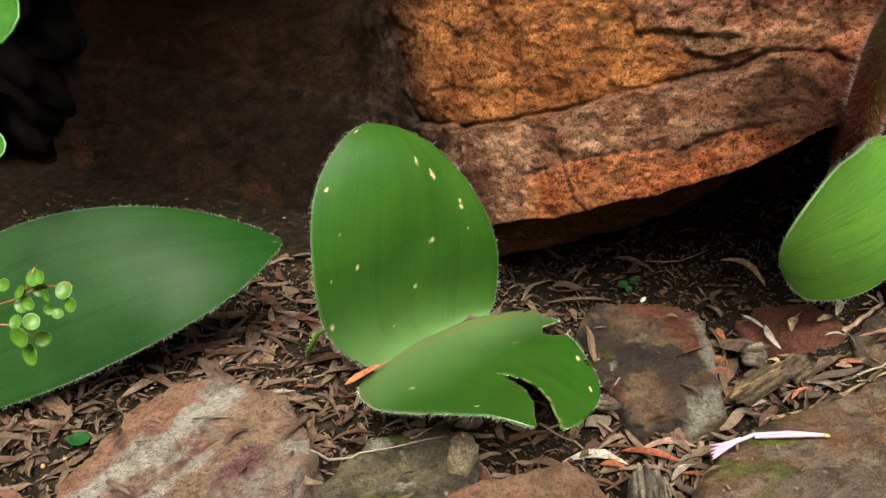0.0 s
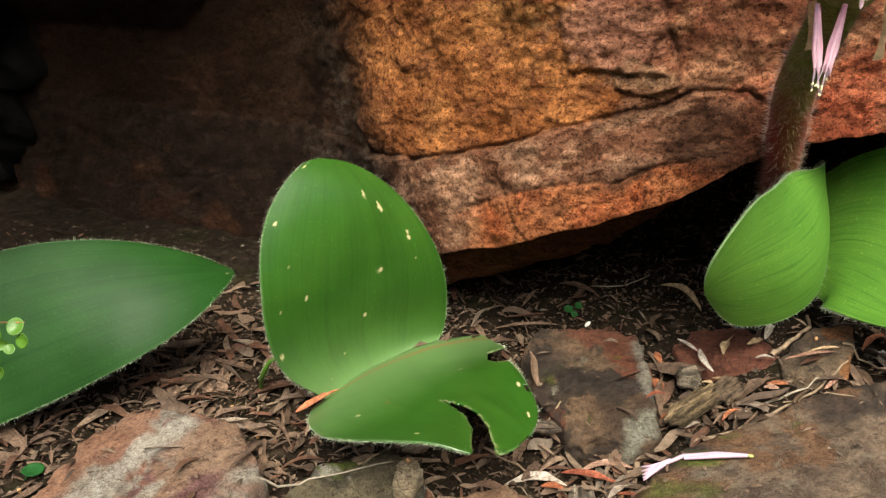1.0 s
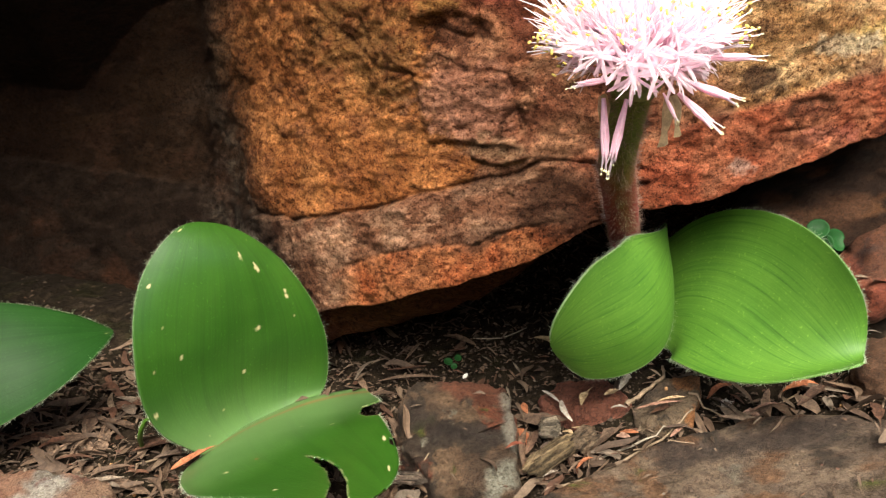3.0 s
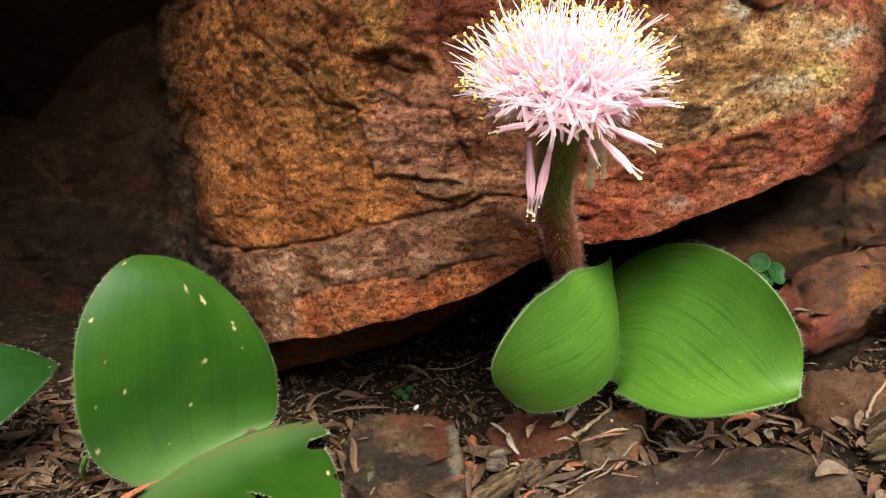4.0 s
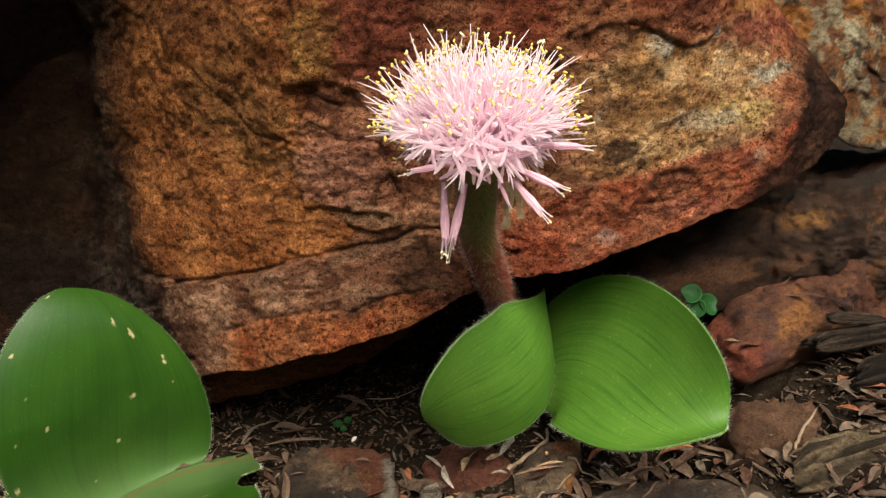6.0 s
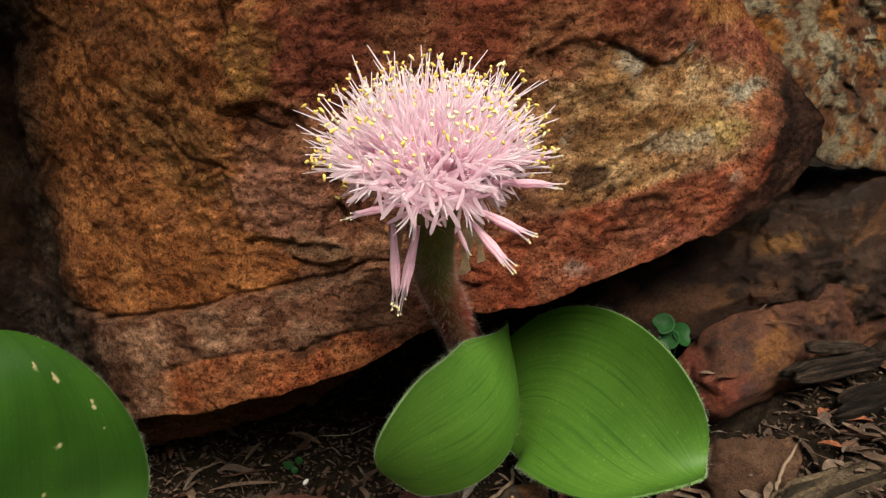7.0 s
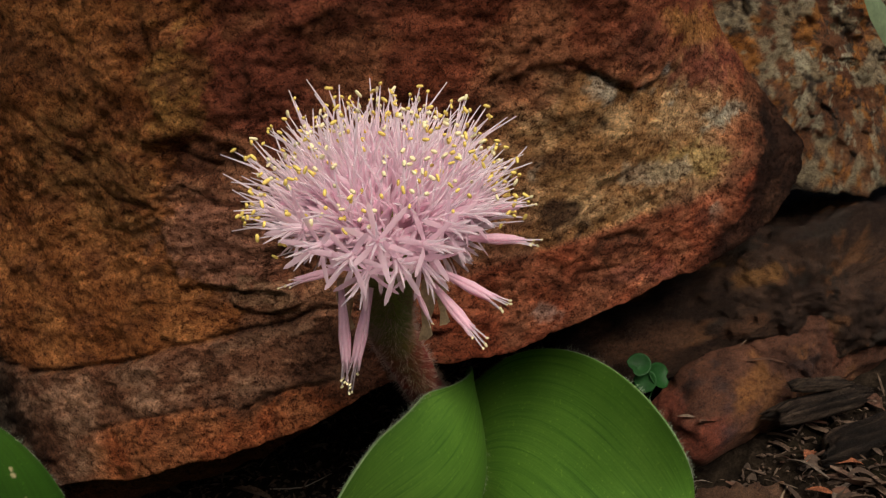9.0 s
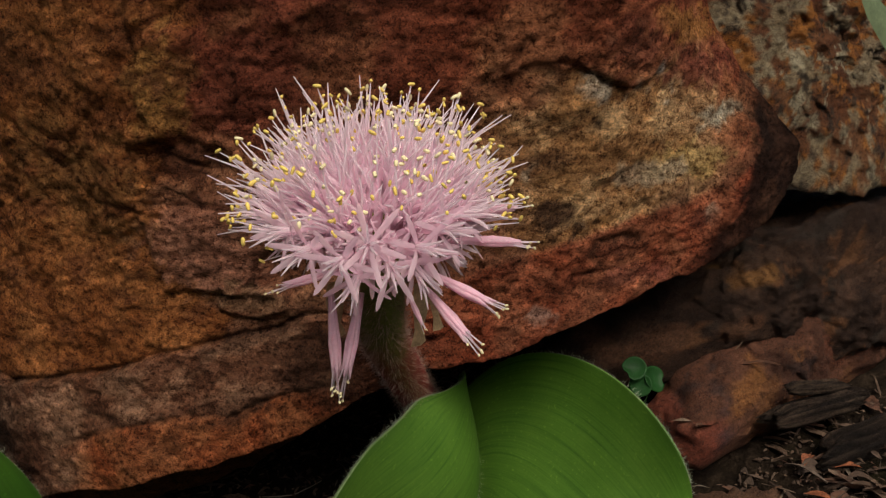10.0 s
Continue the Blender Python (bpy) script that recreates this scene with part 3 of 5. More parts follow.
# black weathering on the flank and joints; the flank's shade is painted in too
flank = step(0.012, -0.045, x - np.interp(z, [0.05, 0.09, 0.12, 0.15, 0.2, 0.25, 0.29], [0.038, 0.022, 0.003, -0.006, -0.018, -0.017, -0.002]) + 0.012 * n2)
# further left the flank goes near black, shade put into the colour
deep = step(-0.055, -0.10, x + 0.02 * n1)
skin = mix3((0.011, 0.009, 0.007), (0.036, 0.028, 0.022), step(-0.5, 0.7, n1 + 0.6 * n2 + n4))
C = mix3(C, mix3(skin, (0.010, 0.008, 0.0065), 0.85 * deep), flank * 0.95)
ashy = flank * step(-0.075, -0.035, x + 0.010 * n1) * step(-0.5, 0.5, n2 + n4)
C = mix3(C, (0.095, 0.085, 0.070), 0.5 * ashy)
rust = step(0.25, 0.9, fbm(V, 0.045, 48, 4)) * flank * step(0.10, 0.02, z)
C = mix3(C, (0.11, 0.044, 0.022), rust * 0.4)
stain = np.maximum(np.exp(-(d_seam / 0.0028) ** 2), 0.55 * np.exp(-(d_crack / 0.0018) ** 2)) * step(-0.5, 0.4, n2)
stain = np.maximum(stain, 0.95 * np.exp(-((d_low - 0.0015) / 0.0035) ** 2) * step(-0.35, 0.25, n2 + n4) * step(0.06, 0.09, x))
stain = np.maximum(stain, 0.8 * np.exp(-(d_seam / 0.006) ** 2) * step(0.0, 0.6, n2 + n4) * step(0.05, 0.10, x))
stain = np.maximum(stain, step(0.5, 0.85, fbm(bed, 0.03, 44, 5, 0.62)) * 0.5)
stain = np.maximum(stain, 0.8 * np.exp(-(near_line(x, z, RED_TOP) / 0.006) ** 2) * step(-0.1, 0.5, n2) * step(0.22, 0.26, x))
# dark oval patch in the hollow at the lower bed's right end
stain = np.maximum(stain, 0.95 * step(1.25, 0.75, np.hypot((x - 0.185) / 0.030, (z - 0.152 - 0.25 * (x - 0.185)) / 0.019) + 0.25 * n2))
stain = np.maximum(stain, 0.9 * curl_line)
C = mix3(C, (0.066, 0.032, 0.020), stain * 0.85)
# shade painted over the nose at the boulder's right end
nose_shade = step(0.006, -0.010, z - np.interp(x, [0.335, 0.352, 0.372, 0.381, 0.39, 0.43], [0.192, 0.214, 0.234, 0.254, 0.274, 0.286]) + 0.006 * n2 + 0.006 * n4) * step(0.335, 0.36, x)
C = mix3(C, mix3((0.018, 0.011, 0.009), (0.048, 0.025, 0.017), step(-0.3, 0.6, n1 + n2)), 0.95 * nose_shade)
# underside painted darker, standing in for the shade beneath the lip
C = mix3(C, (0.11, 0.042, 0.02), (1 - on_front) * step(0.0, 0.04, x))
ends = [[k * len(cols) for k in range(rows)], [k * len(cols) + len(cols) - 1 for k in range(rows - 1, -1, -1)]]
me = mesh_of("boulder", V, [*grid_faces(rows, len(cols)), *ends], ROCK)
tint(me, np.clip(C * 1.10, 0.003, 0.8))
boulder = tagged(new("boulder", me), "large orange and maroon sandstone boulder, weathered flank painted darker for shade", "boulder")


# ---- stones ----
def stone(name, label, corners, seed, low, high, lump=0.004, level=5, drop=0.03, tip=(), crisp=700.0, category="stone", group="", streak=None, bands=(), skin=None, seen=(0, 1)):
    """A broken stone: the hull of its upper corners and the same corners sunk by drop, with worn edges and a rough skin."""
    c0 = np.array(corners, float)
    mid = c0.mean(0)
    sunk = (c0 - mid) * np.array([1.08, 1.08, 0.6]) + mid - np.array([0, 0, drop])
    bm = bmesh.new()
    for q in np.concatenate([c0, sunk]):
        bm.verts.new(q)
    bmesh.ops.convex_hull(bm, input=bm.verts)
    bm.normal_update()
    hull = [(np.array(f.normal), np.array(f.verts[0].co)) for f in bm.faces]
    bm.free()
    centre = np.concatenate([c0, sunk]).mean(0)
    bm = bmesh.new()
    bmesh.ops.create_icosphere(bm, subdivisions=level, radius=1)
    dirs = np.array([v.co for v in bm.verts])
    dirs /= np.linalg.norm(dirs, axis=1)[:, None]
    faces = [[v.index for v in f.verts] for f in bm.faces]
    bm.free()
    inv = np.stack([np.maximum(dirs @ nrm, 0) / max((q - centre) @ nrm, 1e-4) for nrm, q in hull], 1)
    size = 1 / inv.max(1).mean()
    soft = np.log(np.exp(np.clip((inv * size - (inv * size).max(1)[:, None]) * crisp * 0.3, -60, 0)).sum(1)) / (crisp * 0.3) + (inv * size).max(1)
    r = size / soft
    v = centre + dirs * r[:, None]
    v = v + dirs * (lump * fbm(v, 0.03, seed, 4, 0.55) + 0.35 * lump * fbm(v, 0.006, seed + 5, 3) + 0.45 * min(lump, 0.005) * chips(v, 0.016, seed + 7))[:, None]
    a, b2, c2 = fbm(v, 0.03, seed + 11, 4, 0.6), fbm(v, 0.009, seed + 12, 4, 0.6), fbm(v, 0.018, seed + 13, 4, 0.6)
    col = mix3(low, high, step(-0.5, 0.6, a + 0.4 * b2))
    w = v if streak is None else v - np.outer(v @ np.array(streak), streak) * 0.72
    for colour, amount, size2, sd in tip:
        col = mix3(col, colour, step(amount, amount + 0.25, fbm(w, size2, seed + sd, 5, 0.65)) * 0.9)
    for a, b3, half, colour in bands:
        d = near_line(v[:, seen[0]], v[:, seen[1]], [a, b3]) / half + 0.45 * c2 + 0.25 * b2
        col = mix3(col, colour, step(1.25, 0.6, d) * 0.92)
    m = mesh_of(name, v - mid, faces, skin or STONE)
    tint(m, np.clip(col, 0.01, 0.8))
    ob = new(name, m)
    ob.location = mid
    return tagged(ob, label, category, group)


def ring_corners(spine):
    """Corners of a rounded bar: rings round the points of its spine."""
    out = []
    for (x0, y0, z0), r in spine:
        out += [(x0 + 0.35 * r * math.cos(a), y0 - 0.9 * r * math.cos(a), z0 + r * math.sin(a)) for a in np.linspace(0, 2 * math.pi, 10, endpoint=False)]
    return out


GREY, MOSS, BLACK, ORANGE = (0.42, 0.40, 0.35), (0.10, 0.13, 0.02), (0.05, 0.038, 0.03), (0.42, 0.19, 0.08)
stones = [
    stone("stone", "flat broken sandstone, pinkish orange with a pale grey streak", [(-0.177, 0.411, -0.020), (-0.148, 0.421, -0.012), (-0.122, 0.404, -0.010), (-0.087, 0.400, -0.007), (-0.069, 0.357, -0.014), (-0.077, 0.323, -0.020), (-0.199, 0.344, -0.030), (-0.178, 0.308, -0.035)], 101, (0.20, 0.125, 0.095), (0.28, 0.195, 0.155), 0.0026, 6, 0.03, [((0.27, 0.25, 0.215), 0.05, 0.05, 21), ((0.16, 0.07, 0.065), 0.5, 0.025, 22), ((0.25, 0.125, 0.085), 0.4, 0.05, 23)], bands=[((-0.20, 0.35), (-0.15, 0.42), 0.016, (0.30, 0.16, 0.105)), ((-0.130, 0.33), (-0.09, 0.385), 0.022, (0.27, 0.175, 0.12)), ((-0.195, 0.320), (-0.120, 0.402), 0.0085, (0.40, 0.375, 0.33)), ((-0.150, 0.325), (-0.125, 0.355), 0.006, (0.36, 0.33, 0.285)), ((-0.112, 0.340), (-0.100, 0.352), 0.010, (0.17, 0.085, 0.085))]),
    stone("stone", "half-buried stone, rust red on top and grey below", [(0.097, 0.484, 0.006), (0.127, 0.472, 0.014), (0.154, 0.466, 0.012), (0.157, 0.437, 0.006), (0.151, 0.388, -0.002), (0.133, 0.385, -0.018), (0.104, 0.391, -0.020), (0.083, 0.428, -0.008), (0.081, 0.462, -0.002)], 131, (0.095, 0.063, 0.043), (0.18, 0.118, 0.075), 0.0036, 6, 0.03, [((0.17, 0.055, 0.032), 0.2, 0.04, 24), (BLACK, 0.3, 0.03, 25), ((0.26, 0.25, 0.20), 0.75, 0.03, 26), (MOSS, 1.05, 0.02, 27)], bands=[((0.128, 0.470), (0.145, 0.458), 0.014, (0.145, 0.055, 0.034)), ((0.090, 0.455), (0.112, 0.430), 0.010, (0.045, 0.034, 0.028)), ((0.112, 0.430), (0.143, 0.415), 0.006, (0.040, 0.030, 0.025)), ((0.153, 0.455), (0.154, 0.405), 0.0045, (0.26, 0.24, 0.20)), ((0.137, 0.387), (0.146, 0.392), 0.007, (0.27, 0.27, 0.22))]),
    stone("stone_slab", "broad flat brown slab with dark and mossy stains", [(0.120, 0.325, -0.008), (0.145, 0.350, -0.003), (0.176, 0.363, 0.004), (0.226, 0.379, 0.014), (0.290, 0.390, 0.028), (0.345, 0.376, 0.039), (0.365, 0.352, 0.043), (0.350, 0.25, 0.040), (0.13, 0.22, -0.01)], 151, (0.145, 0.105, 0.078), (0.225, 0.165, 0.12), 0.0024, 6, 0.05, [(BLACK, 0.25, 0.05, 28), ((0.19, 0.105, 0.06), 0.4, 0.03, 29), ((0.22, 0.19, 0.15), 0.8, 0.02, 30), (MOSS, 0.75, 0.035, 31)], bands=[((0.156, 0.347), (0.170, 0.344), 0.004, (0.12, 0.145, 0.025)), ((0.138, 0.330), (0.160, 0.320), 0.005, (0.105, 0.12, 0.03)), ((0.24, 0.365), (0.33, 0.362), 0.012, (0.065, 0.048, 0.04))]),
    stone("stone", "small rust-red stone sunk in leaf litter", [(0.177, 0.452, 0.008), (0.192, 0.467, 0.012), (0.222, 0.451, 0.020), (0.230, 0.429, 0.018), (0.221, 0.419, 0.012), (0.180, 0.438, 0.004)], 161, (0.12, 0.045, 0.032), (0.19, 0.075, 0.05), 0.0025, 5, 0.03),
    stone("stone", "small dark stone with an orange broken edge", [(0.228, 0.423, 0.014), (0.255, 0.437, 0.030), (0.273, 0.428, 0.034), (0.260, 0.400, 0.026), (0.233, 0.399, 0.014)], 171, (0.08, 0.06, 0.045), (0.19, 0.14, 0.095), 0.003, 5, 0.03, [(ORANGE, 0.35, 0.03, 32), (BLACK, 0.4, 0.02, 33)]),
    stone("stone", "flat mossy grey-brown stone level with the soil", [(-0.063, 0.347, -0.035), (-0.044, 0.390, -0.030), (0.001, 0.396, -0.028), (0.019, 0.375, -0.030), (0.013, 0.335, -0.035), (-0.02, 0.32, -0.035)], 181, (0.075, 0.065, 0.045), (0.17, 0.145, 0.095), 0.0025, 5, 0.03, [(MOSS, 0.3, 0.03, 34), (GREY, 0.6, 0.02, 35), (BLACK, 0.5, 0.02, 36)]),
    stone("stone", "orange-brown stone with a pale worn edge", [(-0.013, 0.321, -0.020), (0.024, 0.333, -0.013), (0.061, 0.342, -0.011), (0.074, 0.335, -0.014), (0.084, 0.322, -0.022), (0.07, 0.28, -0.02), (0.0, 0.28, -0.024)], 191, (0.19, 0.11, 0.07), (0.28, 0.185, 0.12), 0.0025, 5, 0.035, [((0.26, 0.14, 0.095), 0.35, 0.03, 37)]),
    stone("pebble", "small pitted grey-tan pebble", [(0.003, 0.374, -0.019), (0.012, 0.377, -0.016), (0.018, 0.369, -0.021), (0.012, 0.358, -0.027), (0.003, 0.360, -0.025)], 201, (0.30, 0.24, 0.16), (0.46, 0.38, 0.27), 0.003, 4, 0.016, category="pebble"),
    stone("stone", "long rounded ledge stone, rust red and ochre", ring_corners([((0.368, 0.436, 0.086), 0.021), ((0.372, 0.437, 0.089), 0.025), ((0.40, 0.446, 0.105), 0.025), ((0.43, 0.454, 0.121), 0.024), ((0.465, 0.464, 0.132), 0.025), ((0.52, 0.482, 0.145), 0.027), ((0.60, 0.52, 0.155), 0.03)]), 211, (0.105, 0.048, 0.032), (0.175, 0.078, 0.048), 0.0042, 6, 0.014, [((0.24, 0.11, 0.05), 0.45, 0.03, 38), ((0.075, 0.045, 0.04), 0.6, 0.02, 39)], bands=[((0.345, 0.100), (0.374, 0.088), 0.014, (0.29, 0.085, 0.052)), ((0.398, 0.110), (0.416, 0.120), 0.009, (0.36, 0.16, 0.06)), ((0.412, 0.096), (0.425, 0.115), 0.006, (0.24, 0.11, 0.05)), ((0.386, 0.085), (0.392, 0.112), 0.003, (0.10, 0.055, 0.055)), ((0.47, 0.13), (0.55, 0.15), 0.012, (0.17, 0.065, 0.038))], seen=(0, 2)),
    stone("stone", "small angular brown stone", [(0.358, 0.400, 0.064), (0.378, 0.395, 0.077), (0.415, 0.395, 0.075), (0.417, 0.385, 0.060), (0.384, 0.365, 0.048), (0.365, 0.370, 0.050), (0.355, 0.380, 0.058)], 221, (0.115, 0.062, 0.037), (0.19, 0.108, 0.066), 0.0045, 5, 0.03),
    stone("rock", "dark brown rock wedged beneath the boulder", [(0.30, 0.464, 0.115), (0.354, 0.460, 0.143), (0.403, 0.446, 0.166), (0.434, 0.439, 0.193), (0.489, 0.450, 0.210), (0.66, 0.472, 0.22), (0.66, 0.462, 0.16), (0.495, 0.442, 0.160), (0.419, 0.450, 0.136), (0.375, 0.459, 0.120), (0.4, 0.592, 0.19)], 231, (0.045, 0.026, 0.018), (0.095, 0.054, 0.036), 0.006, 6, 0.03, [((0.20, 0.095, 0.045), 0.6, 0.02, 40), (BLACK, 0.35, 0.03, 41)], category="rock", bands=[((0.402, 0.171), (0.418, 0.177), 0.0055, (0.28, 0.14, 0.052)), ((0.335, 0.130), (0.372, 0.140), 0.008, (0.17, 0.085, 0.05)), ((0.40, 0.142), (0.415, 0.150), 0.005, (0.16, 0.08, 0.045))], seen=(0, 2)),
    stone("lichen_boulder", "grey boulder crusted with orange and pale lichen", [(0.37, 0.475, 0.36), (0.385, 0.470, 0.30), (0.425, 0.460, 0.235), (0.452, 0.455, 0.226), (0.51, 0.463, 0.234), (0.62, 0.49, 0.24), (0.365, 0.49, 0.43), (0.62, 0.51, 0.43), (0.40, 0.68, 0.43), (0.62, 0.68, 0.43)], 241, (0.14, 0.056, 0.025), (0.21, 0.098, 0.046), 0.005, 7, 0.05, [((0.40, 0.165, 0.040), 0.10, 0.012, 42), ((0.30, 0.255, 0.165), 0.15, 0.013, 43), ((0.40, 0.37, 0.26), 0.42, 0.010, 44), (BLACK, 0.45, 0.006, 45)], category="boulder"),
    # added boulder closing the gap; its near-black colour stands in for shade
    stone("rock", "added boulder, near black for shade, closing the gap behind", [(-1.1, 0.80, 0.0), (-0.30, 0.92, 0.0), (-1.1, 0.66, 0.5), (-0.30, 0.82, 0.5), (-1.1, 1.5, 0.5), (-0.30, 1.5, 0.5)], 251, (0.004, 0.004, 0.003), (0.010, 0.008, 0.006), 0.03, 6, 0.1, category="rock", skin=ROCK),
]

# ---- plants with broad leaves ----


def bezier(ctrl, v):
    v = v[:, None]
    return (1 - v) ** 3 * ctrl[0] + 3 * v * (1 - v) ** 2 * ctrl[1] + 3 * v * v * (1 - v) * ctrl[2] + v ** 3 * ctrl[3]


def slope(ctrl, v):
    v = v[:, None]
    return 3 * ((1 - v) ** 2 * (ctrl[1] - ctrl[0]) + 2 * v * (1 - v) * (ctrl[2] - ctrl[1]) + v * v * (ctrl[3] - ctrl[2]))


def unit(a):
    return a / (np.linalg.norm(a, axis=1)[:, None] + 1e-9)


def blade(shape, u, v):
    """Points of a leaf: along a curved midrib (v from base to tip) and across it (u from -1 to 1)."""
    ctrl = np.array(shape["rib"])
    mid, along = bezier(ctrl, v), unit(slope(ctrl, v))
    a, b, c, d = shape["width"]
    w = np.maximum(1 - v, 0) ** shape["round"] * ((1 - v) ** 3 * a + 3 * v * (1 - v) ** 2 * b + 3 * v * v * (1 - v) * c + v ** 3 * d)
    across = np.array(shape["across"][0]) * (1 - v)[:, None] + np.array(shape["across"][1]) * v[:, None]
    across = unit(across - (across * along).sum(1)[:, None] * along)
    cup = (shape["cup"][0] * (1 - v) + shape["cup"][1] * v) * (1 - 0.85 * step(0.72, 1.0, v)) * w * u * u
    far = np.clip((v - 0.55) / 0.45, 0, 1) + 0.5 * np.maximum((1 - w * u / 0.045) / 2, 0) ** 2 * step(0.2, 0.8, v)
    cup = cup + shape.get("roll", 0.0) * far * far
    return mid + across * (w * u)[:, None] + np.cross(along, across) * cup[:, None] + along * (shape["skew"] * w * u)[:, None], across, np.cross(along, across)


LEAVES = {
    "A": {"rib": [(-0.334, 0.422, -0.032), (-0.2652, 0.4367, 0.0392), (-0.1717, 0.4476, 0.0467), (-0.1014, 0.4734, 0.0533)], "width": (0.0234, 0.0779, 0.0713, 0.0657), "round": 0.4402, "across": [(-0.0452, 0.3612, 0.9065), (0.3449, 0.2512, 0.0223)], "cup": (0.0179, -0.17), "skew": 0.0081},
    "B": {"rib": [(0.0001, 0.4566, -0.0249), (-0.0532, 0.4938, -0.0213), (-0.0056, 0.4474, 0.0705), (-0.019, 0.4653, 0.1329)], "width": (0.0257, 0.0805, 0.131, 0.0518), "round": 0.3409, "across": [(0.1096, 0.1156, 0.0756), (0.5038, 0.466, -0.337)], "cup": (-0.2603, 0.0024), "roll": 0.02, "skew": -0.2695},
    "C": {"rib": [(0.0031, 0.4695, -0.0073), (0.0157, 0.3868, 0.0141), (0.0366, 0.3765, 0.0217), (0.0696, 0.3367, 0.019)], "width": (0.062, 0.0854, 0.0717, 0.1), "round": 0.3643, "across": [(0.1585, -0.5775, 0.166), (0.3062, 1.0529, -0.1953)], "cup": (-0.1538, 0.2033), "skew": -0.4029},
    "D": {"rib": [(0.2487, 0.4513, 0.1287), (0.2541, 0.4166, 0.0886), (0.2089, 0.3787, 0.0932), (0.1659, 0.3807, 0.0798)], "width": (0.0032, 0.088, 0.0182, 0.1744), "round": 0.5759, "across": [(-0.0683, 0.3703, 0.681), (0.1982, -0.1356, 0.2392)], "cup": (0.1778, 0.1743), "skew": 0.0765},
    "E": {"rib": [(0.2436, 0.4738, 0.0558), (0.2921, 0.4389, 0.1365), (0.2956, 0.3633, 0.0609), (0.3207, 0.3381, 0.0868)], "width": (0.0207, 0.0634, 0.1181, 0.0283), "round": 0.4611, "across": [(0.1711, 0.0512, 0.5675), (-0.0098, 0.0966, -0.059)], "cup": (-0.0442, 0.405), "skew": 0.3228},
}


def inside(px, py, ring):
    hit = np.zeros(len(px), bool)
    for (ax, ay), (bx, by) in zip(ring, ring[1:] + ring[:1]):
        hit ^= ((ay > py) != (by > py)) & (px < (bx - ax) * (py - ay) / (by - ay + 1e-12) + ax)
    return hit


def leaf(shape, mat, parent, seed, scars=(), bites=(), label="", base_pale=0.0, red_base=0.0, rim=0.10, tuck=0.0):
    rng = np.random.default_rng(seed)
    nu, nv = 120, 170
    vv = 0.9995 - (0.9995 + tuck) * np.linspace(1, 0, nv) ** 1.7
    uu = np.sin(np.linspace(-1, 1, nu) * math.pi / 2)
    U, W = np.meshgrid(uu, vv)
    u, v = U.ravel(), W.ravel()
    pts, across, up = blade(shape, u, v)
    pts = pts + up * (0.0009 * fbm(pts, 0.045, seed, 2) * (1 - v ** 6))[:, None]
    faces = grid_faces(nv, nu)
    fu, fv = u[faces].mean(1), v[faces].mean(1)
    keep = np.ones(len(faces), bool)
    for ring in bites:
        keep &= ~inside(fu, fv, ring)
    me = mesh_of("leaf", pts, faces[keep], mat)
    mask = np.zeros((len(pts), 3))
    for su, sv, r, k in scars:
        d = np.hypot((u - su) * 0.05, (v - sv) * 0.12) + 0.0006 * fbm(pts, 0.002, seed + 3, 2)
        mask[:, k] = np.maximum(mask[:, k], step(r * 0.75, r * 0.35, d))
    for _ in range(8 if len(scars) > 2 else 0):
        su, sv2, r = rng.uniform(-0.9, 0.9), rng.uniform(0.15, 0.95), rng.uniform(0.0002, 0.0005)
        d = np.hypot((u - su) * 0.05, (v - sv2) * 0.12)
        mask[:, 0] = np.maximum(mask[:, 0], 0.6 * step(r, r * 0.4, d))
    mask[:, 1] = np.maximum(mask[:, 1], base_pale * step(0.5, 0.0, v))
    mask[:, 1] = np.maximum(mask[:, 1], rim * step(0.982, 0.996, np.abs(u)))
    mask[:, 2] = np.maximum(mask[:, 2], red_base * step(0.018, 0.005, v) * step(-0.010, -0.003, v))
    for ring in bites[:2]:
        d = near_line(u, v, [*ring, ring[0]])
        mask[:, 0] = np.maximum(mask[:, 0], 0.22 * step(0.008, 0.002, d + 0.010 * fbm(pts, 0.004, seed, 2)))
    tint(me, mask, "scar")
    uvl = me.uv_layers.new(name="UVMap")
    idx = np.zeros(len(me.loops), np.int32)
    me.loops.foreach_get("vertex_index", idx)
    uvl.data.foreach_set("uv", np.stack([u[idx] * 0.5 + 0.5, v[idx]], 1).ravel())
    ob = part("leaf", me, parent, label)
    th = ob.modifiers.new("thickness", "SOLIDIFY")
    th.thickness, th.offset = 0.0013, 0.0
    hairs = Strands()
    for side in (-1.0, 1.0):
        count = 640
        hv = np.sort(rng.uniform(0.03, 1, count))
        hv = 1 - (1 - hv) ** 1.22
        hp, ha, hu = blade(shape, np.full(count, side), hv)
        ok = np.ones(count, bool)
        for ring in bites:
            ok &= ~inside(np.full(count, side * 0.97), hv, ring)
        for k in np.flatnonzero(ok):
            d = ha[k] * side + rng.normal(0, 0.45, 3) + hu[k] * rng.normal(0, 0.5)
            d = d / np.linalg.norm(d)
            ln = rng.uniform(0.0010, 0.0030)
            bend = rng.normal(0, 0.25, 3) * ln
            p0 = hp[k] - ha[k] * side * 0.0004
            hairs.tube([p0, p0 + d * ln * 0.55 + bend * 0.3, p0 + d * ln + bend], [0.00005, 0.00004, 0.00002], 3, 0, False)
    tagged(part("hair_fringe", hairs.mesh("hair_fringe", [HAIR]), ob, "fine pale hairs along the leaf edge"), kind="stuff")
    return ob


def plant(name, label, category="plant"):
    ob = new(name)
    ob.empty_display_size = 0.02
    return tagged(ob, label, category)


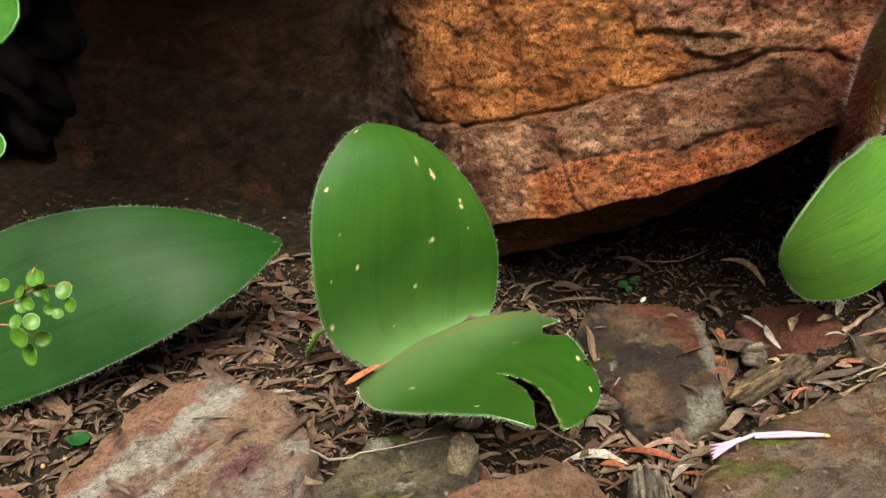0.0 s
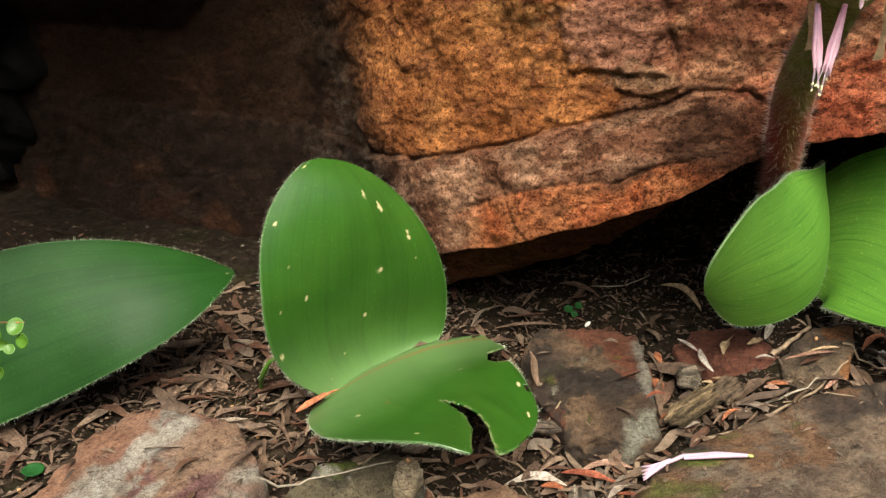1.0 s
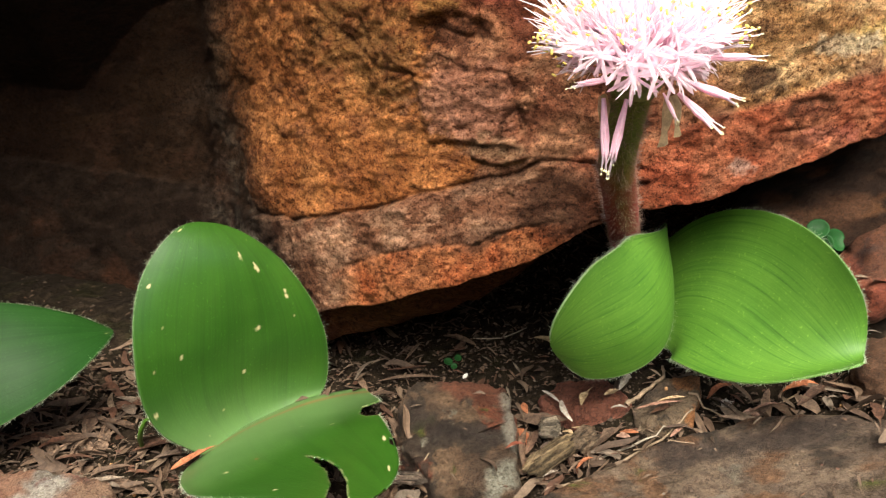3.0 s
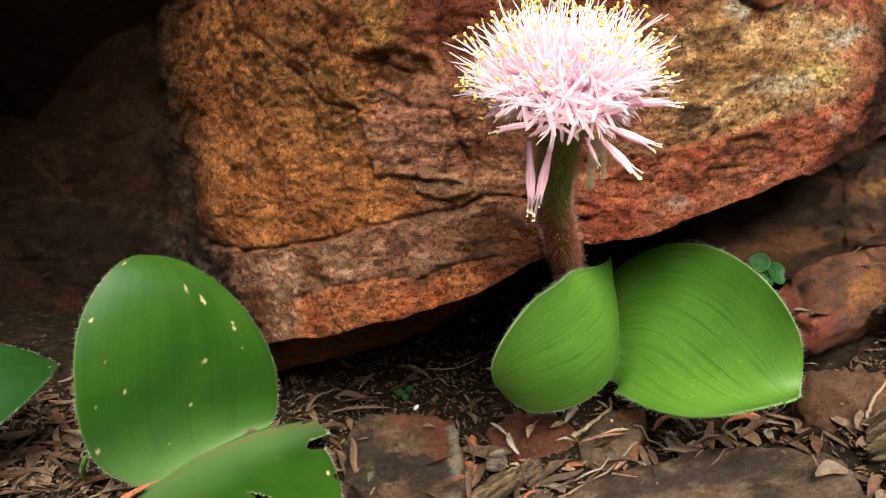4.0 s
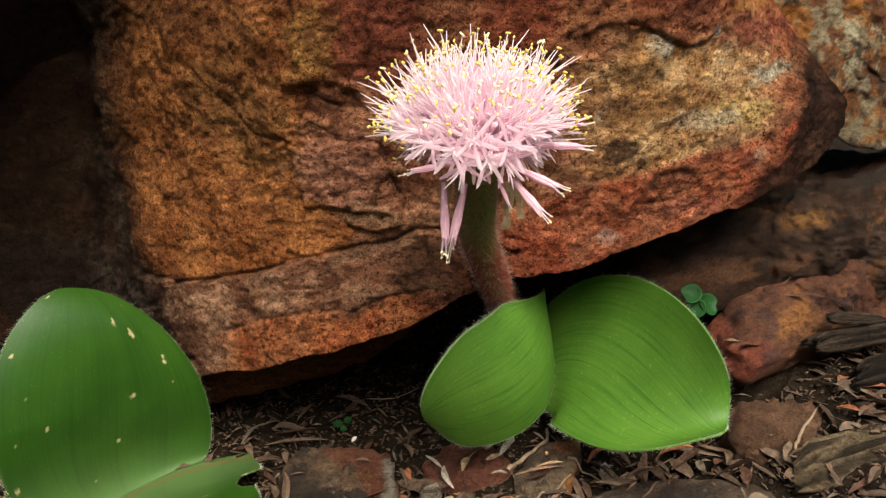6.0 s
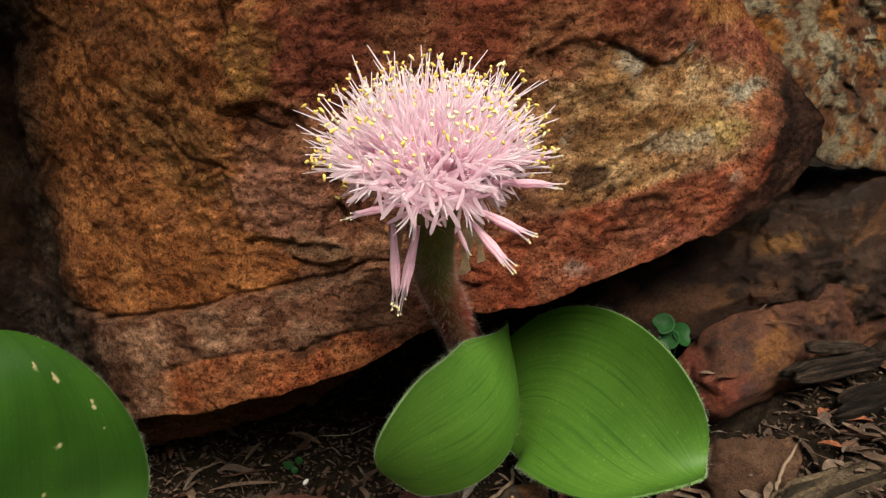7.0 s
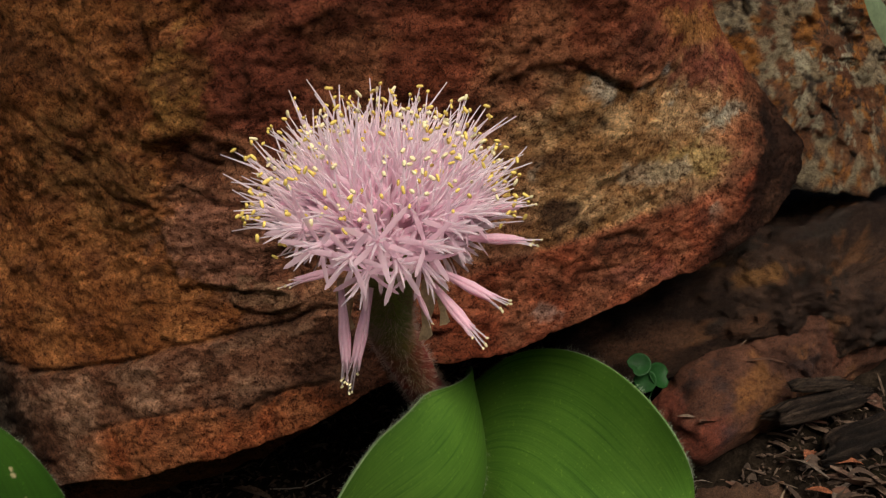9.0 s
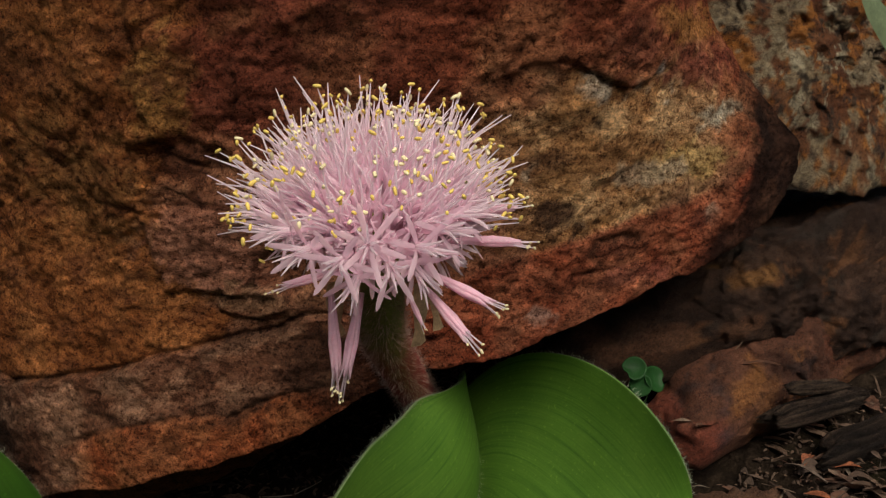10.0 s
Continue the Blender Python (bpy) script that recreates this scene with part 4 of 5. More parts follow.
side_plant = plant("broad_leaved_plant", "low plant with one long dark green hairy-edged leaf on the litter")
leaf(LEAVES["A"], LEAF_DARK, side_plant, 1, [(0.0, 0.985, 0.0016, 0)])
pair_plant = plant("broad_leaved_plant", "low plant with one upright and one torn green leaf")
leaf(LEAVES["B"], LEAF_MID, pair_plant, 2, [(0.423, 0.841, 0.0018, 0), (0.423, 0.829, 0.0019, 0), (0.254, 0.872, 0.0016, 0), (0.234, 0.86, 0.0014, 0), (0.692, 0.762, 0.0012, 0), (0.682, 0.746, 0.0012, 0), (0.204, 0.628, 0.0013, 0), (0.254, 0.636, 0.0012, 0), (0.085, 0.463, 0.0013, 0), (-0.91, 0.738, 0.001, 0), (-0.463, 0.715, 0.0008, 0), (-0.284, 0.707, 0.0007, 0), (-0.93, 0.369, 0.0022, 0), (-0.9, 0.947, 0.0016, 0), (0.682, 0.683, 0.0009, 0), (-0.841, 0.506, 0.0008, 0), (-0.562, 0.542, 0.0008, 0), (0.692, 0.931, 0.001, 0)], label="upright rounded green leaf with small pale scars", base_pale=0.38)
NOTCH = [(1.3, 0.05), (0.97, 0.28), (0.79, 0.264), (0.74, 0.404), (0.81, 0.512), (1.07, 0.70), (1.3, 0.70)]
SLIT = [(-0.09, 0.54), (-0.04, 0.612), (-0.01, 0.688), (-0.03, 0.776), (-0.17, 0.856), (-0.55, 0.935), (-1.0, 0.978), (-1.3, 0.985), (-1.3, 0.90), (-0.94, 0.90), (-0.37, 0.812), (-0.17, 0.732), (-0.11, 0.636)]
HOLE = [(0.93, 0.832), (1.0, 0.85), (0.98, 0.884), (0.90, 0.86)]
leaf(LEAVES["C"], LEAF_MID, pair_plant, 3, [(0.66, 0.944, 0.0022, 0), (0.41, 0.36, 0.0014, 0), (-0.78, 0.66, 0.0014, 0), (-0.4, 0.34, 0.0012, 2), (-0.67, 0.312, 0.0012, 0), (0.85, 0.816, 0.0026, 0)], [NOTCH, SLIT, HOLE], label="torn green leaf with a slit, bent forward", base_pale=0.30, red_base=0.8, tuck=0.04)
flower_plant = plant("flowering_plant", "squat flowering plant with two broad leaves and a pink flower head")
leaf(LEAVES["D"], LEAF_PAIR, flower_plant, 4, rim=0.85, label="folded yellow-green leaf with pale hairy rim")
leaf(LEAVES["E"], LEAF_PAIR, flower_plant, 5, [(-0.9, 0.05, 0.002, 2)], label="broad yellow-green leaf with dark parallel veins")

# thick hairy stalk
STALK = [(0.262, 0.54, 0.03), (0.248, 0.505, 0.08), (0.2225, 0.4444, 0.1205), (0.187, 0.3558, 0.1898), (0.1742, 0.2940, 0.2380)]
curve = np.array([np.array(STALK[k]) for k in range(5)])
ts = np.linspace(0, 1, 60)
axis_pts = np.stack([np.interp(ts, np.linspace(0, 1, 5), curve[:, k]) for k in range(3)], 1)
for _ in range(5):
    axis_pts[1:-1] = (axis_pts[:-2] + 2 * axis_pts[1:-1] + axis_pts[2:]) / 4
rad = np.interp(ts, [0, 0.5, 0.9, 1.0], [0.0103, 0.0096, 0.0084, 0.0086])
sv, sc = [], []
tangents = unit(np.gradient(axis_pts, axis=0))
sx = unit(np.cross(tangents, np.array([0.0, 0.3, 1.0])))
sy = np.cross(tangents, sx)
for k in range(60):
    for a in np.linspace(0, 2 * math.pi, 28, endpoint=False):
        sv.append(axis_pts[k] + (sx[k] * math.cos(a) + sy[k] * math.sin(a)) * rad[k])
        sc.append(ts[k])
sv, sc = np.array(sv), np.array(sc)
sv += 0.0006 * fbm(sv, 0.006, 61, 3)[:, None] * 0.6
sf = [(k * 28 + a, k * 28 + (a + 1) % 28, (k + 1) * 28 + (a + 1) % 28, (k + 1) * 28 + a) for k in range(59) for a in range(28)]
STALK_MAT, n, l, b = node_mat("mottled_stalk", 0.55, 0.35)
a = n.new("ShaderNodeVertexColor")
a.layer_name = "tint"
p = n.new("ShaderNodeTexCoord").outputs["Object"]
sp = noise_node(n, l, p, 700, 3)
l.new(blend(n, l, a.outputs[0], ramp(n, l, sp, [(0.3, (0.55, 0.45, 0.45)), (0.7, (1.4, 1.35, 1.3))]), 0.9), b.inputs["Base Color"])
relief(n, l, b, [(sp, 0.0004, 0.6)])
me = mesh_of("stalk", sv, sf, STALK_MAT)
green = step(0.66, 0.87, sc + 0.05 * fbm(sv, 0.006, 62, 3))
tint(me, mix3((0.25, 0.036, 0.030), (0.19, 0.20, 0.042), green))
stalk = part("stalk", me, flower_plant, "thick hairy stalk, green above and dark red below")
rng = np.random.default_rng(7)
hairs = Strands()
for _ in range(4200):
    k, a = rng.uniform(24, 58.0), rng.uniform(0, 2 * math.pi)
    i = int(k)
    d = sx[i] * math.cos(a) + sy[i] * math.sin(a)
    p0 = axis_pts[i] + (axis_pts[i + 1] - axis_pts[i]) * (k - i) + d * rad[i] * 0.98
    q = d * 0.8 + rng.normal(0, 0.22, 3) + np.array([-0.1, -0.1, 0.35]) * rng.uniform(0, 1.6)
    q /= np.linalg.norm(q)
    ln = rng.uniform(0.0014, 0.0042)
    hairs.tube([p0, p0 + q * ln], [0.00009, 0.00003], 3, 0, False)
tagged(part("stalk_hair", hairs.mesh("stalk_hair", [STEM_HAIR]), stalk, "short pale hairs"), kind="stuff")

# ---- flower head ----
HEAD = Vector((0.1735, 0.2895, 0.2380))
HEAD_UP = Vector((-0.05, -0.14, 1.0)).normalized()
rng = np.random.default_rng(11)


def floret_meshes(seed, spread, reach, petal, wide, pollen=0.46):
    """One star-shaped floret along +z: six narrow petals, and six long filaments with anthers."""
    r = np.random.default_rng(seed)
    pet, sta = Strands(), Strands()
    pet.tube([(0, 0, 0), (0, 0, 0.006), (0, 0, 0.010)], [0.0008, 0.0010, 0.0015], 6, 0, False)
    for k in range(6):
        w = 2 * math.pi * k / 6 + r.normal(0, 0.1)
        d = Vector((math.cos(w), math.sin(w), 0))
        ac = Vector((-math.sin(w), math.cos(w), 0))
        s, ln = spread * r.uniform(0.9, 1.1), petal * r.uniform(0.9, 1.12)
        pts = [Vector((0, 0, 0.0095)) + d * (0.0012 + ln * s * q * (0.6 + 0.4 * q)) + Vector((0, 0, 1)) * ln * q * math.sqrt(max(1 - s * s * 0.9, 0.04)) for q in (0, 0.25, 0.5, 0.75, 0.92, 1.0)]
        pet.ribbon(pts, ac, [wide * q for q in (0.6, 0.85, 1.0, 1.0, 0.75, 0.15)], 0.35, 0)
    for k in range(6):
        w = 2 * math.pi * (k + 0.5) / 6 + r.normal(0, 0.2)
        d = Vector((math.cos(w), math.sin(w), 0))
        s, ln = r.uniform(0.10, 0.42), reach * r.uniform(0.82, 1.12) * (1.15 if r.uniform() < 0.1 else 1.0)
        pts = [Vector((0, 0, 0.010)) + d * (0.0008 + s * ln * q * q) + Vector((0, 0, 1)) * ln * q * (1 - 0.12 * s) for q in (0, 0.35, 0.7, 1.0)]
        sta.tube(pts, [0.00046, 0.00044, 0.00034, 0.00014], 5, 0)
        if r.uniform() < pollen:
            ax = Vector((r.normal(0, 0.7), r.normal(0, 0.7), r.normal()))
            sta.bead(pts[-1] + Vector((0, 0, 0.0003)), ax, r.uniform(0.0014, 0.0024), r.uniform(0.0009, 0.0013), 1 if r.uniform() < 0.82 else 2)
    return pet.mesh("floret", [PETAL]), sta.mesh("stamen_tuft", [FILAMENT, ANTHER, ANTHER_PALE])


def closed_meshes(seed):
    """A faded floret with its petals folded together."""
    r = np.random.default_rng(seed)
    pet, sta = Strands(), Strands()
    for k in range(5):
        w = 2 * math.pi * k / 5
        d = Vector((math.cos(w), math.sin(w), 0))
        pet.tube([d * 0.0003, d * 0.0007 + Vector((0, 0, 0.008)), d * 0.0011 + Vector((0, 0, 0.015)), d * 0.0009 + Vector((0, 0, 0.021)), d * r.uniform(0.0006, 0.0018) + Vector((0, 0, r.uniform(0.023, 0.026)))], [0.0006, 0.0008, 0.0009, 0.0007, 0.0002], 5, 0)
    for k in range(5):
        w = r.uniform(0, 6.28)
        d = Vector((math.cos(w), math.sin(w), 0))
        tip = d * r.uniform(0.0006, 0.0022) + Vector((0, 0, r.uniform(0.026, 0.032)))
        sta.tube([d * 0.0004 + Vector((0, 0, 0.018)), tip], [0.0003, 0.0002], 4, 0)
        sta.bead(tip, d + Vector((0, 0, 1)), 0.0011, 0.0008, 2)
    return pet.mesh("floret", [PETAL_DEEP]), sta.mesh("stamen_tuft", [FILAMENT, ANTHER, ANTHER_PALE])


kinds = [floret_meshes(300 + k, (0.28, 0.36, 0.42, 0.5, 0.95, 1.0, 1.05, 0.9)[k], (0.022, 0.020, 0.024, 0.018, 0.020, 0.017, 0.019, 0.022)[k], 0.0135 if k < 4 else 0.0100, 0.00078 if k < 4 else 0.00080) for k in range(8)]
stars = [floret_meshes(330 + k, 0.93, 0.0100, 0.0098, 0.00076, 0.12) for k in range(3)]
shut = [closed_meshes(340 + k) for k in range(3)]
head = Strands()
head.tube([HEAD - HEAD_UP * 0.006, HEAD - HEAD_UP * 0.002, HEAD + HEAD_UP * 0.005, HEAD + HEAD_UP * 0.012, HEAD + HEAD_UP * 0.015], [0.0072, 0.0100, 0.0125, 0.0095, 0.003], 16, 0)
flower_head = part("flower_head", head.mesh("flower_head", [RECEPT]), flower_plant, "domed pink flower head with yellow-tipped stamens")
side_a = HEAD_UP.orthogonal().normalized()
side_b = HEAD_UP.cross(side_a)
COUNT = 190


def set_floret(kind, root, way, twist, size, wide=1.0):
    a = part("floret", kind[0], flower_head)
    a.matrix_world = Matrix.Translation(root) @ way.to_track_quat("Z", "Y").to_matrix().to_4x4() @ Matrix.Rotation(twist, 4, "Z") @ Matrix.Diagonal((size * wide, size * wide, size, 1))
    s = new("stamen_tuft", kind[1])
    s.parent = a


for k in range(COUNT):
    cosine = 1 - (k + 0.5) / COUNT * (1 - 0.24)
    theta, phi = math.acos(max(cosine, -1)), k * 2.39996 + rng.normal(0, 0.1)
    theta += rng.normal(0, 0.07)
    ring = side_a * math.cos(phi) + side_b * math.sin(phi)
    way = (HEAD_UP * math.cos(theta) + ring * math.sin(theta)).normalized()
    if way.y < -0.2 and cosine < 0.36:
        continue
    root = HEAD + HEAD_UP * 0.003 + way * (0.012 - 0.005 * (theta > 1.15)) + ring * 0.004
    kind = kinds[int(rng.integers(0, 4)) + (4 if theta > 0.95 else 0)]
    if theta > 0.9 and way.y < -0.55:
        kind = stars[k % 3]
    set_floret(kind, root, way, rng.uniform(0, 6.28), rng.uniform(0.90, 1.07) * (1.03 if theta < 0.7 else 1.0 if theta < 1.2 else 0.93))
for root, tip, wide in [((0.1585, 0.2800, 0.2330), (0.1592, 0.2714, 0.2036), 1.0), ((0.1668, 0.2775, 0.2330), (0.1598, 0.2704, 0.2046), 1.05), ((0.1825, 0.2650, 0.2370), (0.1915, 0.2432, 0.2262), 1.1), ((0.1832, 0.2625, 0.2420), (0.1975, 0.2416, 0.2372), 1.1), ((0.1900, 0.2680, 0.2495), (0.2098, 0.2538, 0.2515), 1.05), ((0.1600, 0.2700, 0.2420), (0.1400, 0.2620, 0.2400), 1.0), ((0.1770, 0.2660, 0.2370), (0.1810, 0.2580, 0.2270), 1.0), ((0.1900, 0.2780, 0.2520), (0.2140, 0.2700, 0.2590), 1.0)]:
    way = Vector(tip) - Vector(root)
    set_floret(shut[int(rng.integers(0, 3))], Vector(root), way, rng.uniform(0, 6.28), way.length / 0.031, wide)
# open stars round the lower rim
for place, face in [((0.1717, 0.2618, 0.2421), (-0.05, -1, -0.10)), ((0.1591, 0.2600, 0.2445), (-0.45, -1, 0.05)), ((0.1660, 0.2600, 0.2480), (-0.2, -1, 0.25)), ((0.1790, 0.2610, 0.2465), (0.25, -1, 0.2)), ((0.1520, 0.2660, 0.2460), (-0.9, -1, 0.0)), ((0.1850, 0.2640, 0.2500), (0.5, -1, 0.25)), ((0.1640, 0.2650, 0.2385), (-0.4, -0.9, -0.5)), ((0.1790, 0.2660, 0.2400), (0.3, -0.9, -0.4)), ((0.1920, 0.2720, 0.2520), (0.9, -0.8, 0.2)), ((0.1480, 0.2740, 0.2490), (-1, -0.6, 0.1))]:
    face = Vector(face).normalized()
    set_floret(stars[int(rng.integers(0, 3))], Vector(place) + Vector((-0.0016, -0.0085, 0.0056)) - face * 0.0095, face, rng.uniform(0, 6.28), 1.0)
for root, tip, w in [((0.1600, 0.288, 0.233), (0.1610, 0.284, 0.217), 0.0030), ((0.1850, 0.284, 0.233), (0.1850, 0.2825, 0.2135), 0.0030), ((0.1890, 0.288, 0.233), (0.1920, 0.286, 0.2165), 0.0022)]:
    s, d = Strands(), Vector(tip) - Vector(root)
    s.ribbon([Vector(root) + d * q + Vector((0, -0.002, 0)) * math.sin(q * 5) for q in (0, 0.25, 0.5, 0.75, 1.0)], Vector((0.9, 0.3, 0.2)).normalized(), [w * q for q in (0.6, 1.0, 0.8, 0.5, 0.9)], 0.5)
    part("bract", s.mesh("bract", [BRACT]), flower_head, "papery tan withered bract")

# ---- leaf litter, twigs and small plants ----
from mathutils.bvhtree import BVHTree

sv_all, sf_all, owner = [], [], []
for ob in [ground] + stones:
    off = len(sv_all)
    sv_all += [ob.location + v.co for v in ob.data.vertices]
    for f in ob.data.polygons:
        sf_all.append([off + i for i in f.vertices])
        owner.append(ob.name)
bvh = BVHTree.FromPolygons(sv_all, sf_all)
stone_names = {ob.name for ob in stones}


def floor_at(x, y):
    """Where a thing dropped at (x, y) comes to rest: place, normal and what it lies on."""
    hit, nrm, idx, _ = bvh.ray_cast(Vector((x, y, 0.16 if x > 0.3 else 0.08)), Vector((0, 0, -1)))
    if hit is None:
        return Vector((x, y, float(ground_height(x, y)))), Vector((0, 0, 1)), "ground"
    return hit, nrm, owner[idx]


def dry_leaf_mesh(seed, slim, mat=None):
    """A dry curled lance-shaped leaf, 1 long, along +x."""
    r = np.random.default_rng(seed)
    broken = r.uniform(0.55, 0.8) if r.uniform() < 0.3 else 1.0
    curl, arch, twist, bend = r.uniform(0.1, 1.1), r.uniform(0.02, 0.12), r.normal(0, 0.5), r.normal(0, 0.08)
    verts, ns, nw = [], 12, 5
    for i in range(ns):
        s = i / (ns - 1)
        w = slim * 0.5 * (math.sin(math.pi * min(s * 0.94 + 0.03, 1)) ** 0.8) * (1 - 0.25 * s) * (1 + 0.12 * r.normal()) * (1 if s < broken else 0.25)
        for j in range(nw):
            q = j / (nw - 1) * 2 - 1
            a = q * curl
            y, z = w * math.sin(a) / max(curl, 0.2), w * (1 - math.cos(a)) / max(curl, 0.2) * 1.2 + (0.006 if j == 2 else 0)
            t = twist * (s - 0.5)
            verts.append((s - 0.5, y * math.cos(t) - z * math.sin(t) + bend * math.sin(s * 3), y * math.sin(t) + z * math.cos(t) + arch * math.sin(math.pi * s)))
    return mesh_of("dry_leaf", np.array(verts), grid_faces(ns, nw), mat or LITTER)


litter_kinds = [dry_leaf_mesh(400 + k, (0.16, 0.2, 0.24, 0.3, 0.36)[k % 5]) for k in range(15)]


def lay(me, x, y, turn, length, lift=0.0008, tilt=0.0, wide=1.0, label="dry curled brown leaf lying on the litter"):
    place, nrm, on = floor_at(x, y)
    q = Vector((0, 0, 1)).rotation_difference((nrm + Vector((0, 0, 0.8))).normalized()).to_matrix().to_4x4()
    ob = new("dry_leaf", me)
    ob.matrix_world = Matrix.Translation(place + nrm * lift) @ q @ Matrix.Rotation(turn, 4, "Z") @ Matrix.Rotation(tilt, 4, "Y") @ Matrix.Diagonal((length, length * wide, length, 1))
    return tagged(ob, label, "leaf", "fallen dry leaves")


HERO = [
    ((-0.222, 0.430), (-0.197, 0.459), 0.0046), ((-0.247, 0.377), (-0.227, 0.394), 0.0064), ((-0.232, 0.361), (-0.227, 0.370), 0.0041),
    ((-0.163, 0.462), (-0.130, 0.472), 0.0070), ((0.121, 0.573), (0.146, 0.554), 0.0041), ((0.068, 0.530), (0.115, 0.528), 0.0029), ((0.221, 0.433), (0.238, 0.460), 0.0041),
    ((-0.060, 0.430), (-0.034, 0.433), 0.0034),
    ((-0.035, 0.403), (-0.014, 0.411), 0.0041), ((-0.072, 0.377), (-0.084, 0.357), 0.0046), ((-0.080, 0.437), (-0.060, 0.401), 0.0041), ((0.103, 0.575), (0.088, 0.554), 0.0046),
    ((-0.185, 0.520), (-0.167, 0.486), 0.0046), ((-0.115, 0.472), (-0.106, 0.484), 0.0046), ((0.177, 0.423), (0.182, 0.399), 0.0041), ((0.319, 0.401), (0.274, 0.396), 0.0052),
]
for k, ((ax, ay), (bx, by), w) in enumerate(HERO):
    ln = math.hypot(bx - ax, by - ay)
    me = litter_kinds[k % 15]
    lay(me, (ax + bx) / 2, (ay + by) / 2, math.atan2(by - ay, bx - ax), ln, 0.004, 0, max(0.6, w / ln / (0.16, 0.2, 0.24, 0.3, 0.36)[k % 5]))
HERO_RIGHT = [((0.295, 0.425), (0.289, 0.446)), ((0.330, 0.418), (0.350, 0.385)), ((0.252, 0.414), (0.236, 0.406)), ((0.332, 0.403), (0.356, 0.384)), ((0.335, 0.419), (0.351, 0.404)), ((0.420, 0.430), (0.423, 0.402)), ((0.43, 0.40), (0.445, 0.37)), ((0.425, 0.375), (0.44, 0.36))]
for k, ((ax, ay), (bx, by)) in enumerate(HERO_RIGHT):
    lay(litter_kinds[(k * 4 + 1) % 15], (ax + bx) / 2, (ay + by) / 2, math.atan2(by - ay, bx - ax), math.hypot(bx - ax, by - ay), 0.003)

OF_RUSSET = [((0.0987, 0.3784), (0.128, 0.361), 0.0057), ((0.0853, 0.3703), (0.0992, 0.3628), 0.006), ((0.1249, 0.3535), (0.1382, 0.3463), 0.0027), ((0.1678, 0.4576), (0.1686, 0.4458), 0.0045), ((0.1639, 0.4425), (0.1664, 0.4243), 0.006), ((0.1563, 0.4028), (0.1665, 0.4106), 0.0045), ((0.144, 0.3956), (0.1593, 0.3991), 0.0033), ((0.19, 0.3859), (0.2044, 0.3878), 0.0036), ((0.2767, 0.4191), (0.2972, 0.4275), 0.0045), ((0.3218, 0.4083), (0.3424, 0.4064), 0.0075), ((0.2203, 0.4048), (0.2301, 0.3979), 0.0045)]
OF_RUSSET += [((0.425, 0.395), (0.437, 0.405), 0.006), ((0.438, 0.392), (0.452, 0.386), 0.006), ((0.448, 0.402), (0.462, 0.41), 0.005), ((0.418, 0.385), (0.428, 0.376), 0.004)]
OF_PINKISH = [((0.106, 0.374), (0.137, 0.371), 0.0069), ((0.2135, 0.4023), (0.2218, 0.4016), 0.0045), ((0.2283, 0.4071), (0.2569, 0.4104), 0.0051), ((0.2961, 0.3944), (0.3191, 0.3888), 0.0045), ((0.2913, 0.4023), (0.3067, 0.4026), 0.006), ((0.2453, 0.3919), (0.2561, 0.3975), 0.0036)]
OF_ASHEN = [((0.0669, 0.378), (0.0996, 0.3694), 0.006), ((0.1789, 0.4527), (0.1876, 0.4395), 0.0039), ((0.1794, 0.4362), (0.1876, 0.4229), 0.0039), ((0.2175, 0.4233), (0.2349, 0.458), 0.0048), ((0.189, 0.4426), (0.1929, 0.425), 0.0039), ((0.1198, 0.3507), (0.1349, 0.3579), 0.0045), ((0.1687, 0.3872), (0.1792, 0.3909), 0.0039), ((0.2178, 0.4209), (0.2271, 0.4157), 0.003), ((0.2625, 0.4442), (0.2659, 0.4204), 0.003), ((0.2836, 0.4129), (0.2921, 0.4156), 0.006)]
OF_TAN = [((0.1991, 0.4247), (0.2113, 0.4431), 0.0054), ((0.1955, 0.4253), (0.2088, 0.4174), 0.0027), ((0.187, 0.4274), (0.193, 0.4224), 0.003), ((0.2132, 0.4313), (0.2231, 0.4358), 0.0045), ((0.1869, 0.5221), (0.2008, 0.479), 0.0066), ((0.2418, 0.4091), (0.2597, 0.4077), 0.003)]
for seed, mat, some, label in [(430, RUSSET, OF_RUSSET, "russet dry leaf curled on the litter"), (450, PINKISH, OF_PINKISH, "pinkish-brown curled dry leaf on the litter"), (470, ASHEN, OF_ASHEN, "bleached ash-grey dry leaf among the stones"), (490, TAN, OF_TAN, "tan dry leaf lying on the litter")]:
    for k, ((ax, ay), (bx, by), w) in enumerate(some):
        ln = math.hypot(bx - ax, by - ay)
        lay(dry_leaf_mesh(seed + k, w / ln * 1.15, mat), (ax + bx) / 2, (ay + by) / 2, math.atan2(by - ay, bx - ax), ln * 1.05, 0.0065, 0, 1.0, label)

# a russet leaf caught where the two leaves of the low plant part
a, b2 = Vector((-0.0585, 0.420, -0.0155)), Vector((-0.0340, 0.434, -0.0085))
ob = new("dry_leaf", dry_leaf_mesh(505, 0.24, RUSSET))
ob.matrix_world = Matrix.Translation((a + b2) / 2) @ (b2 - a).to_track_quat("X", "Z").to_matrix().to_4x4() @ Matrix.Scale((b2 - a).length * 1.05, 4)
tagged(ob, "russet dry leaf caught at the base of the green leaves", "leaf", "fallen dry leaves")

rng = np.random.default_rng(21)


def thick(x, y):
    """How much litter has gathered: less in the dry recess under the boulder."""
    back = float(np.interp(x, fine_x, fine_y)) - y
    return min(1.0, max(0.0, (back + 0.06) / 0.08)) if x > -0.05 else float(np.interp(y, [0.52, 0.60], [1.0, 0.15]))


